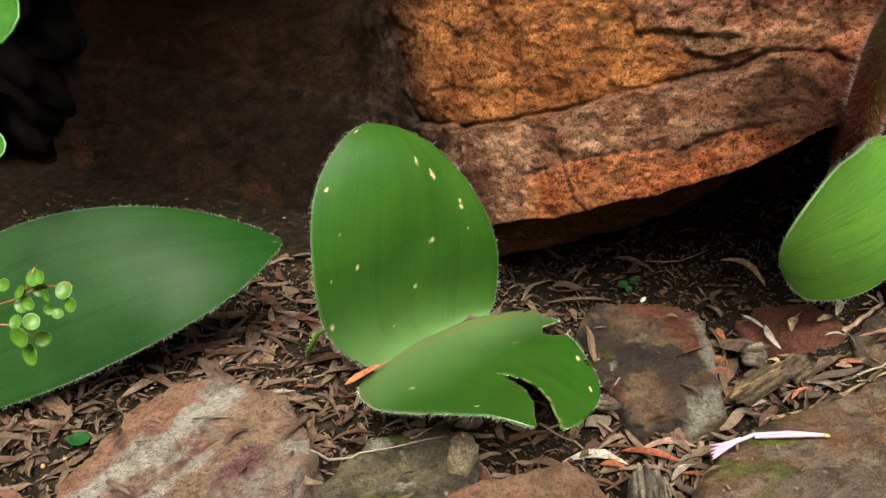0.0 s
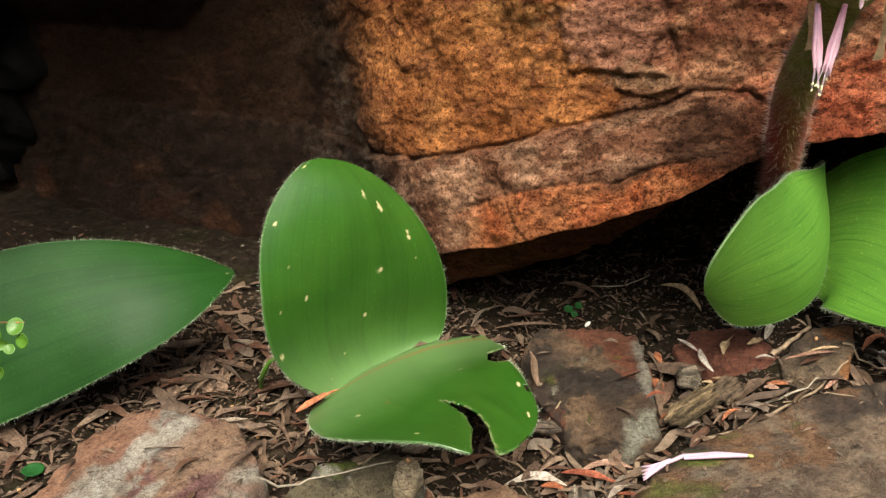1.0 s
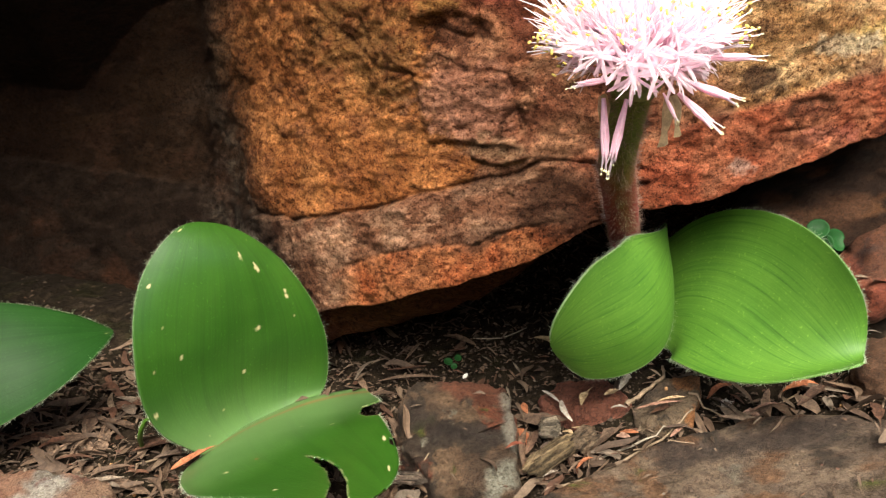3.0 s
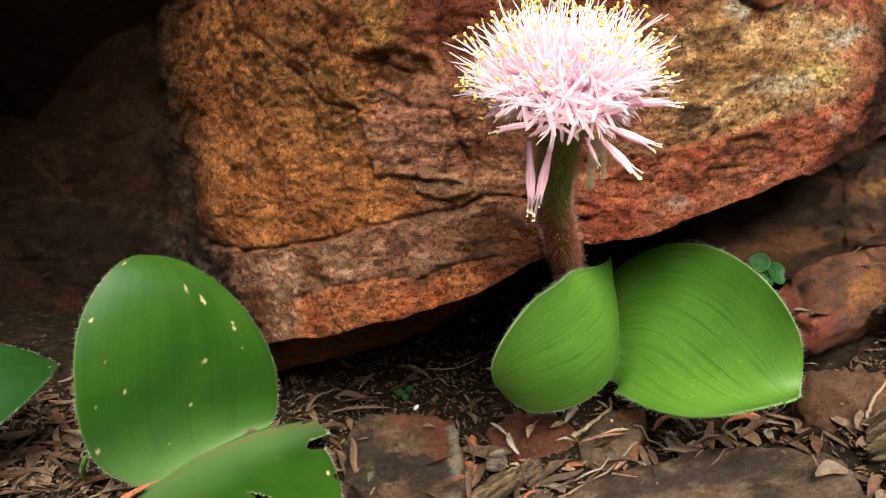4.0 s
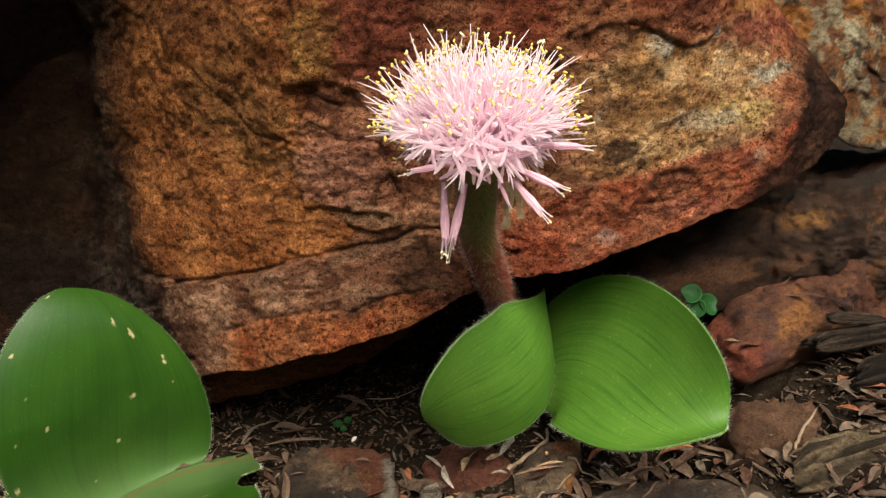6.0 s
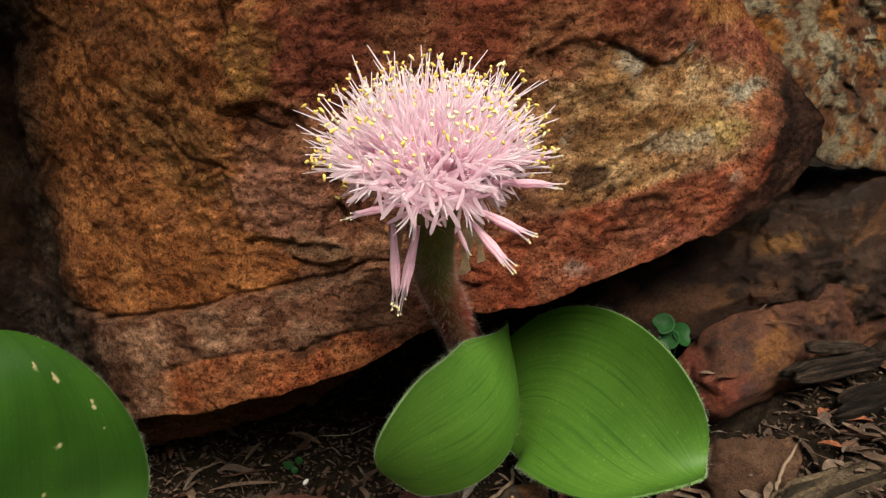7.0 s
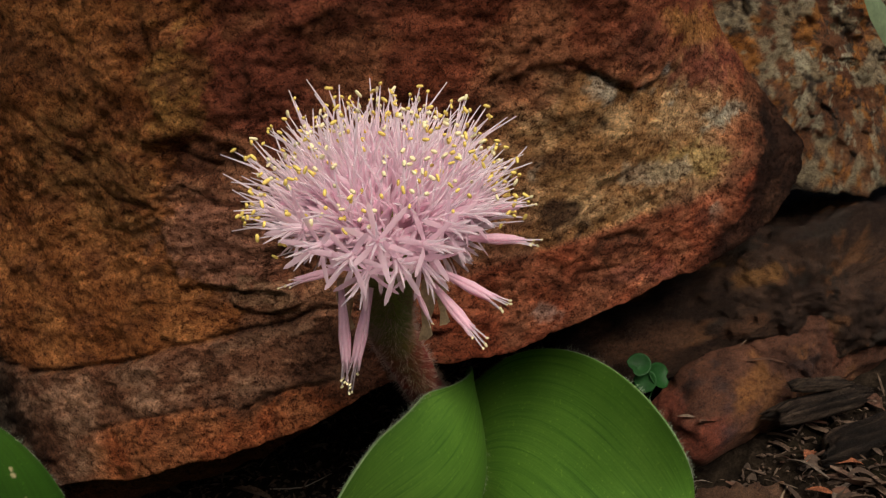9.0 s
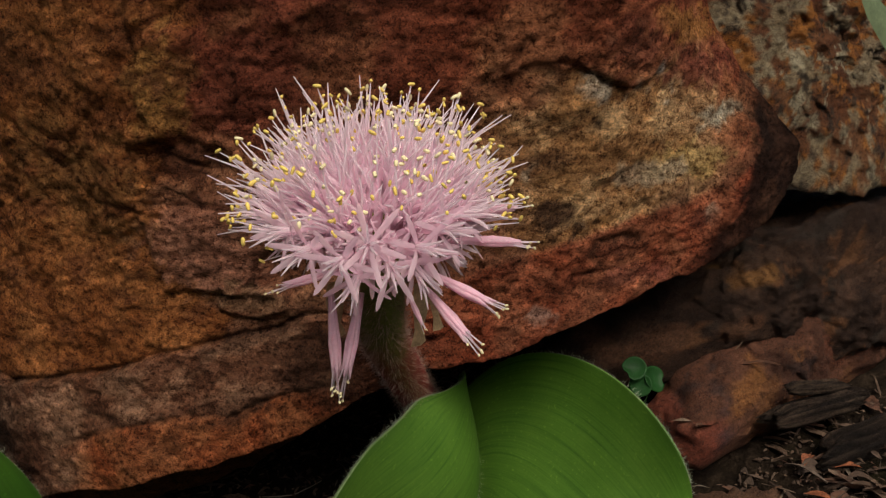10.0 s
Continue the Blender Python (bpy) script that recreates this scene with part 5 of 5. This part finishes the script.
made = 0
while made < 240:
    x, y = rng.uniform(-0.34, 0.50), rng.uniform(0.30, 0.60)
    place, nrm, on = floor_at(x, y)
    if rng.uniform() > thick(x, y) or (on in stone_names and rng.uniform() < 0.997) or (x > 0.355 and y < 0.38) or (x > 0.375 and rng.uniform() < 0.75):
        continue
    lay(litter_kinds[int(rng.integers(0, 15))], x, y, rng.uniform(0, 6.28), rng.uniform(0.014, 0.040), rng.uniform(0.001, 0.007), rng.normal(0, 0.3))
    made += 1

# small broken bits, far too many to count
verts, faces = [], []
for k in range(18000):
    x, y = rng.uniform(-0.40, 0.52), rng.uniform(0.28, 0.78)
    place, nrm, on = floor_at(x, y)
    if (y > 0.59 and x < -0.05 and rng.uniform() < 0.96) or rng.uniform() > 0.75 + 0.25 * thick(x, y) or (on in stone_names and rng.uniform() < 0.95):
        continue
    ln, w, tn = 0.0025 + 0.010 * rng.uniform() ** 2.5, rng.uniform(0.0006, 0.0022), rng.uniform(0, 6.28)
    d, up = np.array([math.cos(tn), math.sin(tn), rng.normal(0, 0.35)]), np.array([0, 0, 1.0])
    s = np.cross(up, d)
    s = s / np.linalg.norm(s) * w + up * rng.normal(0, 0.4) * w
    c0 = np.array(place) + up * rng.uniform(0.0004, 0.0050)
    base = len(verts)
    arch = up * ln * rng.uniform(0, 0.15)
    verts += [c0 - d * ln / 2, c0 - d * ln * 0.15 + s * 0.5 + arch, c0 + d * ln * 0.2 + s * 0.45 + arch, c0 + d * ln / 2, c0 + d * ln * 0.15 - s * 0.5 + arch * 0.7, c0 - d * ln * 0.2 - s * 0.45 + arch * 0.7, c0 + arch * 1.6 + up * w * 0.3]
    faces += [(base + a, base + (a + 1) % 6, base + 6) for a in range(6)]
for k in range(1900):
    x, y = rng.uniform(-0.30, 0.47), rng.uniform(0.31, 0.62)
    place, nrm, on = floor_at(x, y)
    if rng.uniform() > 0.1 + 0.9 * thick(x, y) or (on in stone_names and rng.uniform() < 0.96):
        continue
    ln, tn, w = rng.uniform(0.010, 0.030), rng.uniform(0, 6.28), rng.uniform(0.0011, 0.0030)
    d = np.array([math.cos(tn), math.sin(tn), rng.normal(0, 0.22)])
    sd = np.array([-math.sin(tn), math.cos(tn), rng.normal(0, 0.5)])
    c0 = np.array(place) + np.array([0, 0, rng.uniform(0.001, 0.007)])
    curl, arch, base = rng.uniform(0.1, 0.7) * w, rng.uniform(-0.05, 0.14) * ln, len(verts)
    for i in range(7):
        s = i / 6
        ww = w * math.sin(math.pi * (0.06 + 0.88 * s)) ** 0.8
        mid = c0 + d * ln * (s - 0.5) + np.array([0, 0, arch * math.sin(math.pi * s)]) + sd * 0.06 * ln * math.sin(5 * s + k)
        verts += [mid - sd * ww + np.array([0, 0, curl]), mid, mid + sd * ww + np.array([0, 0, curl])]
    faces += [(base + 3 * i + j, base + 3 * i + j + 1, base + 3 * i + j + 4, base + 3 * i + j + 3) for i in range(6) for j in (0, 1)]
bits = new("leaf_litter", mesh_of("leaf_litter", verts, faces, LITTER_STUFF, False))
tagged(bits, "crumbled brown leaf fragments strewn over the soil", "litter", kind="stuff")
verts, faces = [], []
octa = [(1, 0, 0), (-1, 0, 0), (0, 1, 0), (0, -1, 0), (0, 0, 1), (0, 0, -1)]
octa_f = [(0, 2, 4), (2, 1, 4), (1, 3, 4), (3, 0, 4), (2, 0, 5), (1, 2, 5), (3, 1, 5), (0, 3, 5)]
for k in range(11000):
    x, y = rng.uniform(-0.40, 0.52), rng.uniform(0.28, 0.78)
    place, nrm, on = floor_at(x, y)
    if on in stone_names or (y > 0.59 and x < -0.05 and rng.uniform() < 0.95):
        continue
    r = abs(rng.normal(0, 0.0009)) + 0.0005
    base = len(verts)
    verts += [np.array(place) + np.array(o) * r * rng.uniform(0.6, 1.3, 3) for o in octa]
    faces += [tuple(base + i for i in f) for f in octa_f]
CRUMB = plain("soil_crumb", (0.055, 0.038, 0.027), 0.95, 0.35, 300, spec=0.2)
tagged(new("soil_crumbs", mesh_of("soil_crumbs", verts, faces, CRUMB, False)), "loose dark crumbs of soil and grit", "soil", kind="stuff")

# twigs
TWIGS = [
    ([(-0.072, 0.354), (-0.046, 0.374), (0.001, 0.386)], 0.0008, 1), ([(-0.242, 0.436), (-0.214, 0.447)], 0.0006, 1), ([(0.174, 0.379), (0.205, 0.384), (0.240, 0.395), (0.26, 0.402)], 0.0011, 0),
    ([(0.198, 0.3955), (0.222, 0.397), (0.247, 0.398)], 0.0009, 1), ([(0.128, 0.3735), (0.1424, 0.3715), (0.1605, 0.372)], 0.0014, 0), ([(0.144, 0.564), (0.165, 0.556), (0.184, 0.554)], 0.0005, 1),
    ([(0.139, 0.378), (0.1326, 0.3596), (0.1255, 0.340)], 0.0019, 0),
]
MORE_TWIGS = [
    ([(0.405, 0.440), (0.425, 0.446), (0.445, 0.456)], 0.0002, 0), ([(0.380, 0.366), (0.392, 0.378), (0.410, 0.392)], 0.0013, 0), ([(-0.124, 0.497), (-0.098, 0.502)], 0.0006, 0),
    ([(-0.240, 0.476), (-0.225, 0.501)], 0.0007, 0), ([(-0.02, 0.385), (0.0, 0.40), (0.03, 0.40)], 0.0007, 0), ([(0.052, 0.4066), (0.0767, 0.3843)], 0.0009, 0),
    ([(0.06, 0.40), (0.10, 0.415)], 0.0008, 0), ([(-0.09, 0.45), (-0.06, 0.46)], 0.0007, 0), ([(-0.15, 0.44), (-0.11, 0.462)], 0.0007, 1), ([(0.28, 0.402), (0.33, 0.41)], 0.0008, 0),
    ([(0.226, 0.4247), (0.238, 0.435), (0.257, 0.446), (0.2596, 0.459)], 0.0017, 0), ([(0.2607, 0.4134), (0.284, 0.404)], 0.0008, 0), ([(0.222, 0.3915), (0.251, 0.3723)], 0.0005, 0),
]
for line, r, pale in TWIGS + MORE_TWIGS:
    s, pts = Strands(), []
    for (ax, ay), (bx, by) in zip(line[:-1], line[1:]):
        for q in np.linspace(0, 1, 6)[:-1]:
            pts.append((ax + (bx - ax) * q, ay + (by - ay) * q))
    pts.append(line[-1])
    q = [floor_at(x, y)[0] for x, y in pts]
    zs = np.convolve(np.pad([v.z for v in q], 3, mode="edge"), np.ones(7) / 7, "valid")
    q = [Vector((v.x + rng.normal(0, 0.0004), v.y + rng.normal(0, 0.0004), max(z, v.z) + r * 0.9)) for v, z in zip(q, zs)]
    s.tube(q, [r * (1.0 - 0.5 * k / len(q)) * rng.uniform(0.85, 1.15) for k in range(len(q))], 6, 0)
    tagged(new("twig", s.mesh("twig", [TWIG_PALE if pale else TWIG])), "thin bleached twig lying on the ground" if pale else "thin grey-brown twig in the litter", "twig", "fallen twigs")


def splinter(a, b2, wide, high, pale, r, seed):
    """One grooved strip of weathered wood from a to b2, with ragged ends."""
    d = b2 - a
    side = d.cross(Vector((0, 0, 1))).normalized()
    up = side.cross(d).normalized()
    nl, na = 26, 22
    prof = 1 + 0.28 * r.normal(size=na)
    prof = (prof + np.roll(prof, 1)) / 2
    ends = r.uniform(-0.06, 0.06, (2, na))
    v = []
    for i in range(nl):
        s = i / (nl - 1)
        taper = min(1, 5 * s + 0.45) * min(1, 5 * (1 - s) + 0.4)
        for j in range(na):
            w = 2 * math.pi * j / na
            k = prof[j] * taper * (1 + 0.05 * math.sin(9 * s + j))
            q = s + ends[0][j] * (1 - s) ** 6 + ends[1][j] * s ** 6
            v.append(a + d * q + side * math.cos(w) * wide * k + up * (math.sin(w) * high * k + 0.04 * wide * math.sin(5 * s + seed)))
    v = np.array(v)
    gr = fbm(np.stack([np.tile(np.arange(na), nl) * 0.004, np.repeat(np.arange(nl), na) * 0.0006, np.full(len(v), seed * 0.1)], 1), 0.008, seed, 4, 0.6)
    f = [(i * na + j, i * na + (j + 1) % na, (i + 1) * na + (j + 1) % na, (i + 1) * na + j) for i in range(nl - 1) for j in range(na)]
    f += [tuple(range(na - 1, -1, -1)), tuple((nl - 1) * na + j for j in range(na))]
    me = mesh_of("splinter", v, f, STONE)
    tone = r.uniform(0.6, 1.15)
    tint(me, mix3(tuple(0.25 * tone * c for c in pale), tuple(tone * c for c in pale), step(-0.5, 0.5, gr)))
    return me


def wood_chunk(label, a, b2, wide, high, pale, seed, strips=5):
    """A piece of weathered wood, split into strips that lie side by side."""
    r = np.random.default_rng(seed)
    root = plant("wood_piece", label, "wood")
    a, b2 = Vector(a), Vector(b2)
    d = b2 - a
    side = d.cross(Vector((0, 0, 1))).normalized()
    up = side.cross(d).normalized()
    for k in range(strips):
        q = (k + 0.5) / strips * 2 - 1
        off = side * q * wide * 0.8 + up * high * (0.75 * math.sqrt(1 - q * q) - 0.5) + up * r.normal(0, high * 0.12)
        cut0, cut1 = r.uniform(0, 0.16), r.uniform(0, 0.16)
        part("splinter", splinter(a + d * cut0 + off, b2 - d * cut1 + off + side * r.normal(0, wide * 0.12), wide / strips * 1.35, high * 0.62, pale, r, seed * 10 + k), root)
    return root


wood_chunk("stub of grey weathered wood with deep grain", (0.096, 0.300, -0.020), (0.103, 0.343, -0.020), 0.012, 0.010, (0.40, 0.34, 0.27), 71, 6)
wood_chunk("dark rotting piece of wood against the ledge", (0.409, 0.412, 0.103), (0.480, 0.420, 0.108), 0.0070, 0.007, (0.085, 0.060, 0.043), 72, 6)
wood_chunk("curled strip of brown bark against the ledge", (0.421, 0.414, 0.119), (0.465, 0.421, 0.114), 0.0040, 0.0045, (0.14, 0.10, 0.07), 79, 4)
wood_chunk("blackened rotten wood below the ledge", (0.432, 0.400, 0.084), (0.50, 0.405, 0.096), 0.010, 0.010, (0.06, 0.042, 0.03), 78, 5)
wood_chunk("thick mossy tan lump of rotten wood", (0.368, 0.352, 0.050), (0.46, 0.362, 0.064), 0.018, 0.015, (0.25, 0.19, 0.12), 73, 6)
wood_chunk("splintered tan wood fragment among the litter", (0.156, 0.388, -0.006), (0.190, 0.4075, 0.004), 0.0068, 0.006, (0.46, 0.34, 0.20), 74, 5)
wood_chunk("small grey bark crumb among the litter", (0.170, 0.424, 0.003), (0.184, 0.420, 0.005), 0.007, 0.006, (0.36, 0.30, 0.23), 75, 4)
wood_chunk("dark bark sliver beside the stone", (0.070, 0.404, -0.016), (0.098, 0.398, -0.014), 0.005, 0.004, (0.24, 0.19, 0.15), 76, 3)
wood_chunk("crumbling brown bark in the litter", (0.186, 0.402, 0.0), (0.205, 0.413, 0.006), 0.008, 0.005, (0.20, 0.145, 0.10), 77, 4)

# berries and white speck
for x, y in [(0.010, 0.372), (-0.108, 0.493), (-0.106, 0.451), (-0.225, 0.379), (-0.214, 0.383), (0.139, 0.348), (0.126, 0.356), (-0.068, 0.399), (0.253, 0.391), (0.250, 0.423), (0.340, 0.380), (0.182, 0.381), (-0.085, 0.425)]:
    s, p0 = Strands(), floor_at(x, y)[0]
    r = rng.uniform(0.0011, 0.0016)
    s.tube([p0 + Vector((0, 0, r * q)) for q in (0.0, 0.4, 1.1, 1.8, 2.1)], [r * 0.5, r * 0.9, r, r * 0.75, r * 0.25], 8)
    tagged(new("berry", s.mesh("berry", [BERRY])), "tiny dried orange berry on the litter", "berry", "fallen berries")
s, p0 = Strands(), floor_at(0.131, 0.514)[0]
s.tube([p0 + Vector((0.001 * k, 0, 0.0006 + 0.0012 * k)) for k in range(4)], [0.0008, 0.0016, 0.0014, 0.0006], 7)
tagged(new("white_crumb", s.mesh("white_crumb", [CHALK])), "small chalky white crumb by the stone", "crumb")

# a fallen floret on the slab
floret = plant("fallen_floret", "fallen pale pink floret lying on the slab", "flower")
FALLEN = plain("fallen_pink", (0.46, 0.31, 0.39), 0.5, 0.1, 250, 0.2)
spots = [Vector((x, y, max(floor_at(x, y)[0].z + 0.0025, 0.21 * (x - 0.163) + 0.004))) for x, y in [(0.130, 0.338), (0.146, 0.344), (0.153, 0.3465), (0.169, 0.343), (0.183, 0.3375)]]
for k in range(5):
    s, j = Strands(), k - 2
    s.tube([spots[1] + (spots[0] - spots[1]) * q + Vector((0.001 * k * q, j * 0.0024 * q * q, 0.0003 * k)) for q in (0, 0.4, 0.8, 1.0 + 0.06 * k)], [0.0009, 0.0013, 0.0010, 0.0003], 5)
    part("petal", s.mesh("petal", [FALLEN]), floret)
s = Strands()
s.tube([spots[1], spots[2], spots[3], spots[4]], [0.0011, 0.0012, 0.0015, 0.0009], 6)
s.tube([spots[2] + Vector((0, -0.002, 0)), spots[3] + Vector((0, -0.002, 0.0004)), spots[4]], [0.0009, 0.0013, 0.0008], 6)
part("tube", s.mesh("tube", [FALLEN]), floret)
s = Strands()
s.bead(spots[4] + Vector((0.001, -0.0003, 0)), (1, -0.2, 0), 0.003, 0.0022)
part("ovary", s.mesh("ovary", [RECEPT]), floret, "small green tip")


def round_leaf(r, seed, cup=0.25, notch=0.0):
    q = np.random.default_rng(seed)
    v, f = [(0, 0, 0)], []
    for ring in (0.5, 0.85, 1.0):
        for a in range(14):
            w = 2 * math.pi * a / 14
            k = ring * r * (1 + 0.05 * math.cos(w) + 0.02 * q.normal() - notch * ring * math.exp(-((min(w, 2 * math.pi - w)) / 0.45) ** 2))
            v.append((k * math.cos(w) + r * 0.9, k * math.sin(w) * 0.92, cup * r * ring * ring + 0.04 * r * math.sin(w * 2)))
    v[0] = (r * 0.9, 0, 0)
    f += [(0, 1 + a, 1 + (a + 1) % 14) for a in range(14)]
    for g in (0, 1):
        f += [(1 + g * 14 + a, 15 + g * 14 + a, 15 + g * 14 + (a + 1) % 14, 1 + g * 14 + (a + 1) % 14) for a in range(14)]
    return v, f


def sprig(name, label, stems, leaves, mat, stem_mat, seed, stem_r=0.0006, notch=0.0):
    """A small herb: stems, and round leaves each at its place with a facing."""
    root = plant(name, label)
    for line in stems:
        s = Strands()
        s.tube(line, [stem_r * (1 - 0.4 * k / len(line)) for k in range(len(line))], 6)
        part("stem", s.mesh("stem", [stem_mat]), root)
    for k, (place, face, r) in enumerate(leaves):
        v, f = round_leaf(r, seed + k, 0.25, notch)
        face = Vector(face).normalized()
        m = Matrix.Translation(place) @ face.to_track_quat("Z", "Y").to_matrix().to_4x4() @ Matrix.Rotation(seed + k * 2.1, 4, "Z") @ Matrix.Translation((-r * 0.9, 0, 0))
        me = mesh_of("leaf", [m @ Vector(q) for q in v], f, mat)
        ob = part("leaf", me, root)
        th = ob.modifiers.new("thickness", "SOLIDIFY")
        th.thickness = r * 0.06
    return root


SPRIG = plain("glossy_sprig_green", (0.030, 0.11, 0.008), 0.4, 0.15, 120, 0.1)
HERB_Y = 0.36
HERB_SHIFT = Vector((-0.001, 0, -0.005))
herb_leaves = []
for x, z, r in [(-0.196, 0.084, 0.0046), (-0.190, 0.087, 0.0035), (-0.183, 0.077, 0.0045), (-0.179, 0.071, 0.004), (-0.189, 0.077, 0.0035), (-0.196, 0.077, 0.0042), (-0.205, 0.076, 0.0036), (-0.207, 0.068, 0.0046), (-0.199, 0.063, 0.0042), (-0.191, 0.068, 0.003), (-0.186, 0.067, 0.0028), (-0.207, 0.054, 0.0055), (-0.200, 0.050, 0.0046), (-0.206, 0.042, 0.006), (-0.211, 0.059, 0.0038), (-0.212, 0.080, 0.0035), (-0.202, 0.070, 0.0035)]:
    herb_leaves.append((Vector((x, HERB_Y + rng.normal(0, 0.004), z)) + HERB_SHIFT, (rng.normal(0, 0.4), -1.0, 0.5 + rng.normal(0, 0.35)), r * 1.02))
sprig("creeping_herb", "small bright green herb with round leaves on red stems", [[(-0.30, 0.365, 0.02), (-0.25, 0.362, 0.055), (-0.212, 0.363, 0.066), (-0.196, 0.363, 0.074), (-0.180, 0.363, 0.074)], [(-0.25, 0.362, 0.055), (-0.215, 0.364, 0.052), (-0.203, 0.363, 0.044)], [(-0.205, 0.363, 0.070), (-0.197, 0.363, 0.084)]], herb_leaves, HERB, HERB_STEM, 500)
shrub_rng = np.random.default_rng(33)
shrub_stems = [[(-0.36, 0.44, 0.10), (-0.28, 0.43, 0.15), (-0.235, 0.425, 0.17)], [(-0.28, 0.43, 0.15), (-0.245, 0.428, 0.127)], [(-0.36, 0.44, 0.10), (-0.40, 0.45, -0.04)], [(-0.40, 0.45, -0.04), (-0.47, 0.40, 0.18), (-0.44, 0.36, 0.40)]]
shrub_leaves = [((-0.222, 0.42, 0.196), (-0.1, -1, 0.5), 0.017), ((-0.241, 0.42, 0.127), (0.1, -1, 0.7), 0.0105)]
# unseen overhead branches and leaves, added to shade the ground at the left
for k in range(9):
    tip = Vector((-0.10 - 0.05 * k + shrub_rng.normal(0, 0.02), shrub_rng.uniform(0.18, 0.56), shrub_rng.uniform(0.42, 0.50)))
    start = Vector((-0.44, 0.36, 0.40))
    bend = (start + tip) / 2 + Vector((0, 0, 0.05))
    shrub_stems.append([start, bend, tip])
    for q in range(14):
        on = start.lerp(bend, q / 7) if q < 7 else bend.lerp(tip, (q - 6) / 7)
        off = Vector((shrub_rng.normal(0, 0.03), shrub_rng.normal(0, 0.05), abs(shrub_rng.normal(0, 0.02))))
        shrub_leaves.append((on + off, (shrub_rng.normal(0, 0.3), -0.4 + shrub_rng.normal(0, 0.3), 1.0), shrub_rng.uniform(0.018, 0.027)))
sprig("shrub", "bright green sprig with glossy oval leaves, unseen branches added overhead for shade", shrub_stems, shrub_leaves, SPRIG, HERB_STEM, 520, 0.001)
c0 = floor_at(0.125, 0.531)[0]
sprig("clover", "tiny blue-green clover seedling on bare soil", [[c0, c0 + Vector((0, 0, 0.006))]], [(c0 + Vector((-0.0040, 0, 0.007)), (0, -0.6, 1), 0.0034), (c0 + Vector((0.0036, 0.001, 0.009)), (0, -0.6, 1), 0.0030), (c0 + Vector((0.0004, -0.002, 0.004)), (0, -0.7, 1), 0.0026)], HERB_DARK, HERB_DARK, 540, 0.0004)
sprig("wood_sorrel", "small green heart-leaved sorrel between the stones", [[(0.346, 0.444, 0.07), (0.344, 0.439, 0.10), (0.3405, 0.4375, 0.1290)], [(0.346, 0.444, 0.07), (0.350, 0.440, 0.105), (0.3540, 0.4375, 0.1225)], [(0.346, 0.444, 0.07), (0.3442, 0.4375, 0.1180)]], [((0.3408, 0.437, 0.1285), (-0.3, -0.8, 0.7), 0.0070), ((0.3525, 0.437, 0.1212), (0.35, -0.8, 0.6), 0.0080), ((0.3440, 0.4345, 0.1200), (-0.4, -0.9, 0.35), 0.0066)], HERB_DARK, HERB_DARK, 563, 0.0005, 0.42)
sprig("wood_sorrel", "tiny green sorrel seedling in the gap behind the ledge", [[(0.432, 0.474, 0.10), (0.432, 0.464, 0.142)]], [((0.4373, 0.462, 0.1461), (0, -0.7, 0.8), 0.0045), ((0.4280, 0.462, 0.1425), (0, -0.7, 0.8), 0.004), ((0.4425, 0.463, 0.1478), (0, -0.7, 0.8), 0.004)], HERB_DARK, HERB_DARK, 580, 0.0005)
c0 = floor_at(-0.215, 0.392)[0]
sprig("grass_seedling", "single small green leaf in the litter", [[c0, c0 + Vector((0.004, 0, 0.004))]], [(c0 + Vector((0.006, 0, 0.006)), (0.1, -0.1, 1), 0.0062)], HERB_DARK, HERB_DARK, 590, 0.0005)

# young hairy leaf beside the upright leaf
s = Strands()
s.tube([(-0.0905, 0.4705, -0.034), (-0.0860, 0.452, -0.012), (-0.0801, 0.437, 0.0017), (-0.0762, 0.435, 0.0100), (-0.0671, 0.435, 0.0157)], [0.0014, 0.0017, 0.0016, 0.0013, 0.0008], 7)
for k in range(160):
    q, w = rng.uniform(0.0, 1), rng.uniform(0, 6.28)
    p0 = Vector((-0.0860, 0.452, -0.012)).lerp(Vector((-0.0762, 0.435, 0.0100)), q)
    d = Vector((math.cos(w), math.sin(w), 0.2))
    s.tube([p0 + d * 0.001, p0 + d * 0.003], [0.00008, 0.00002], 3, 1, False)
part("young_leaf", s.mesh("young_leaf", [HERB, HAIR]), pair_plant, "narrow hairy young leaf")

# grey-green leaf hanging in over the lichen boulder
s = Strands()
s.ribbon([(0.418, 0.398, 0.325), (0.425, 0.398, 0.319), (0.433, 0.399, 0.312), (0.441, 0.40, 0.304), (0.449, 0.401, 0.296), (0.456, 0.402, 0.289)], Vector((0.5, 0.3, 0.8)).normalized(), [0.001, 0.006, 0.0075, 0.007, 0.005, 0.001], 0.2)
s.tube([(0.395, 0.396, 0.337), (0.418, 0.398, 0.325)], [0.0008, 0.0008], 5)
root = plant("overhanging_leaf", "dull grey-green leaf hanging over the lichen boulder", "leaf")
part("blade", s.mesh("blade", [plain("grey_green_leaf", (0.14, 0.19, 0.10), 0.5, 0.15, 150, 0.2)]), root)
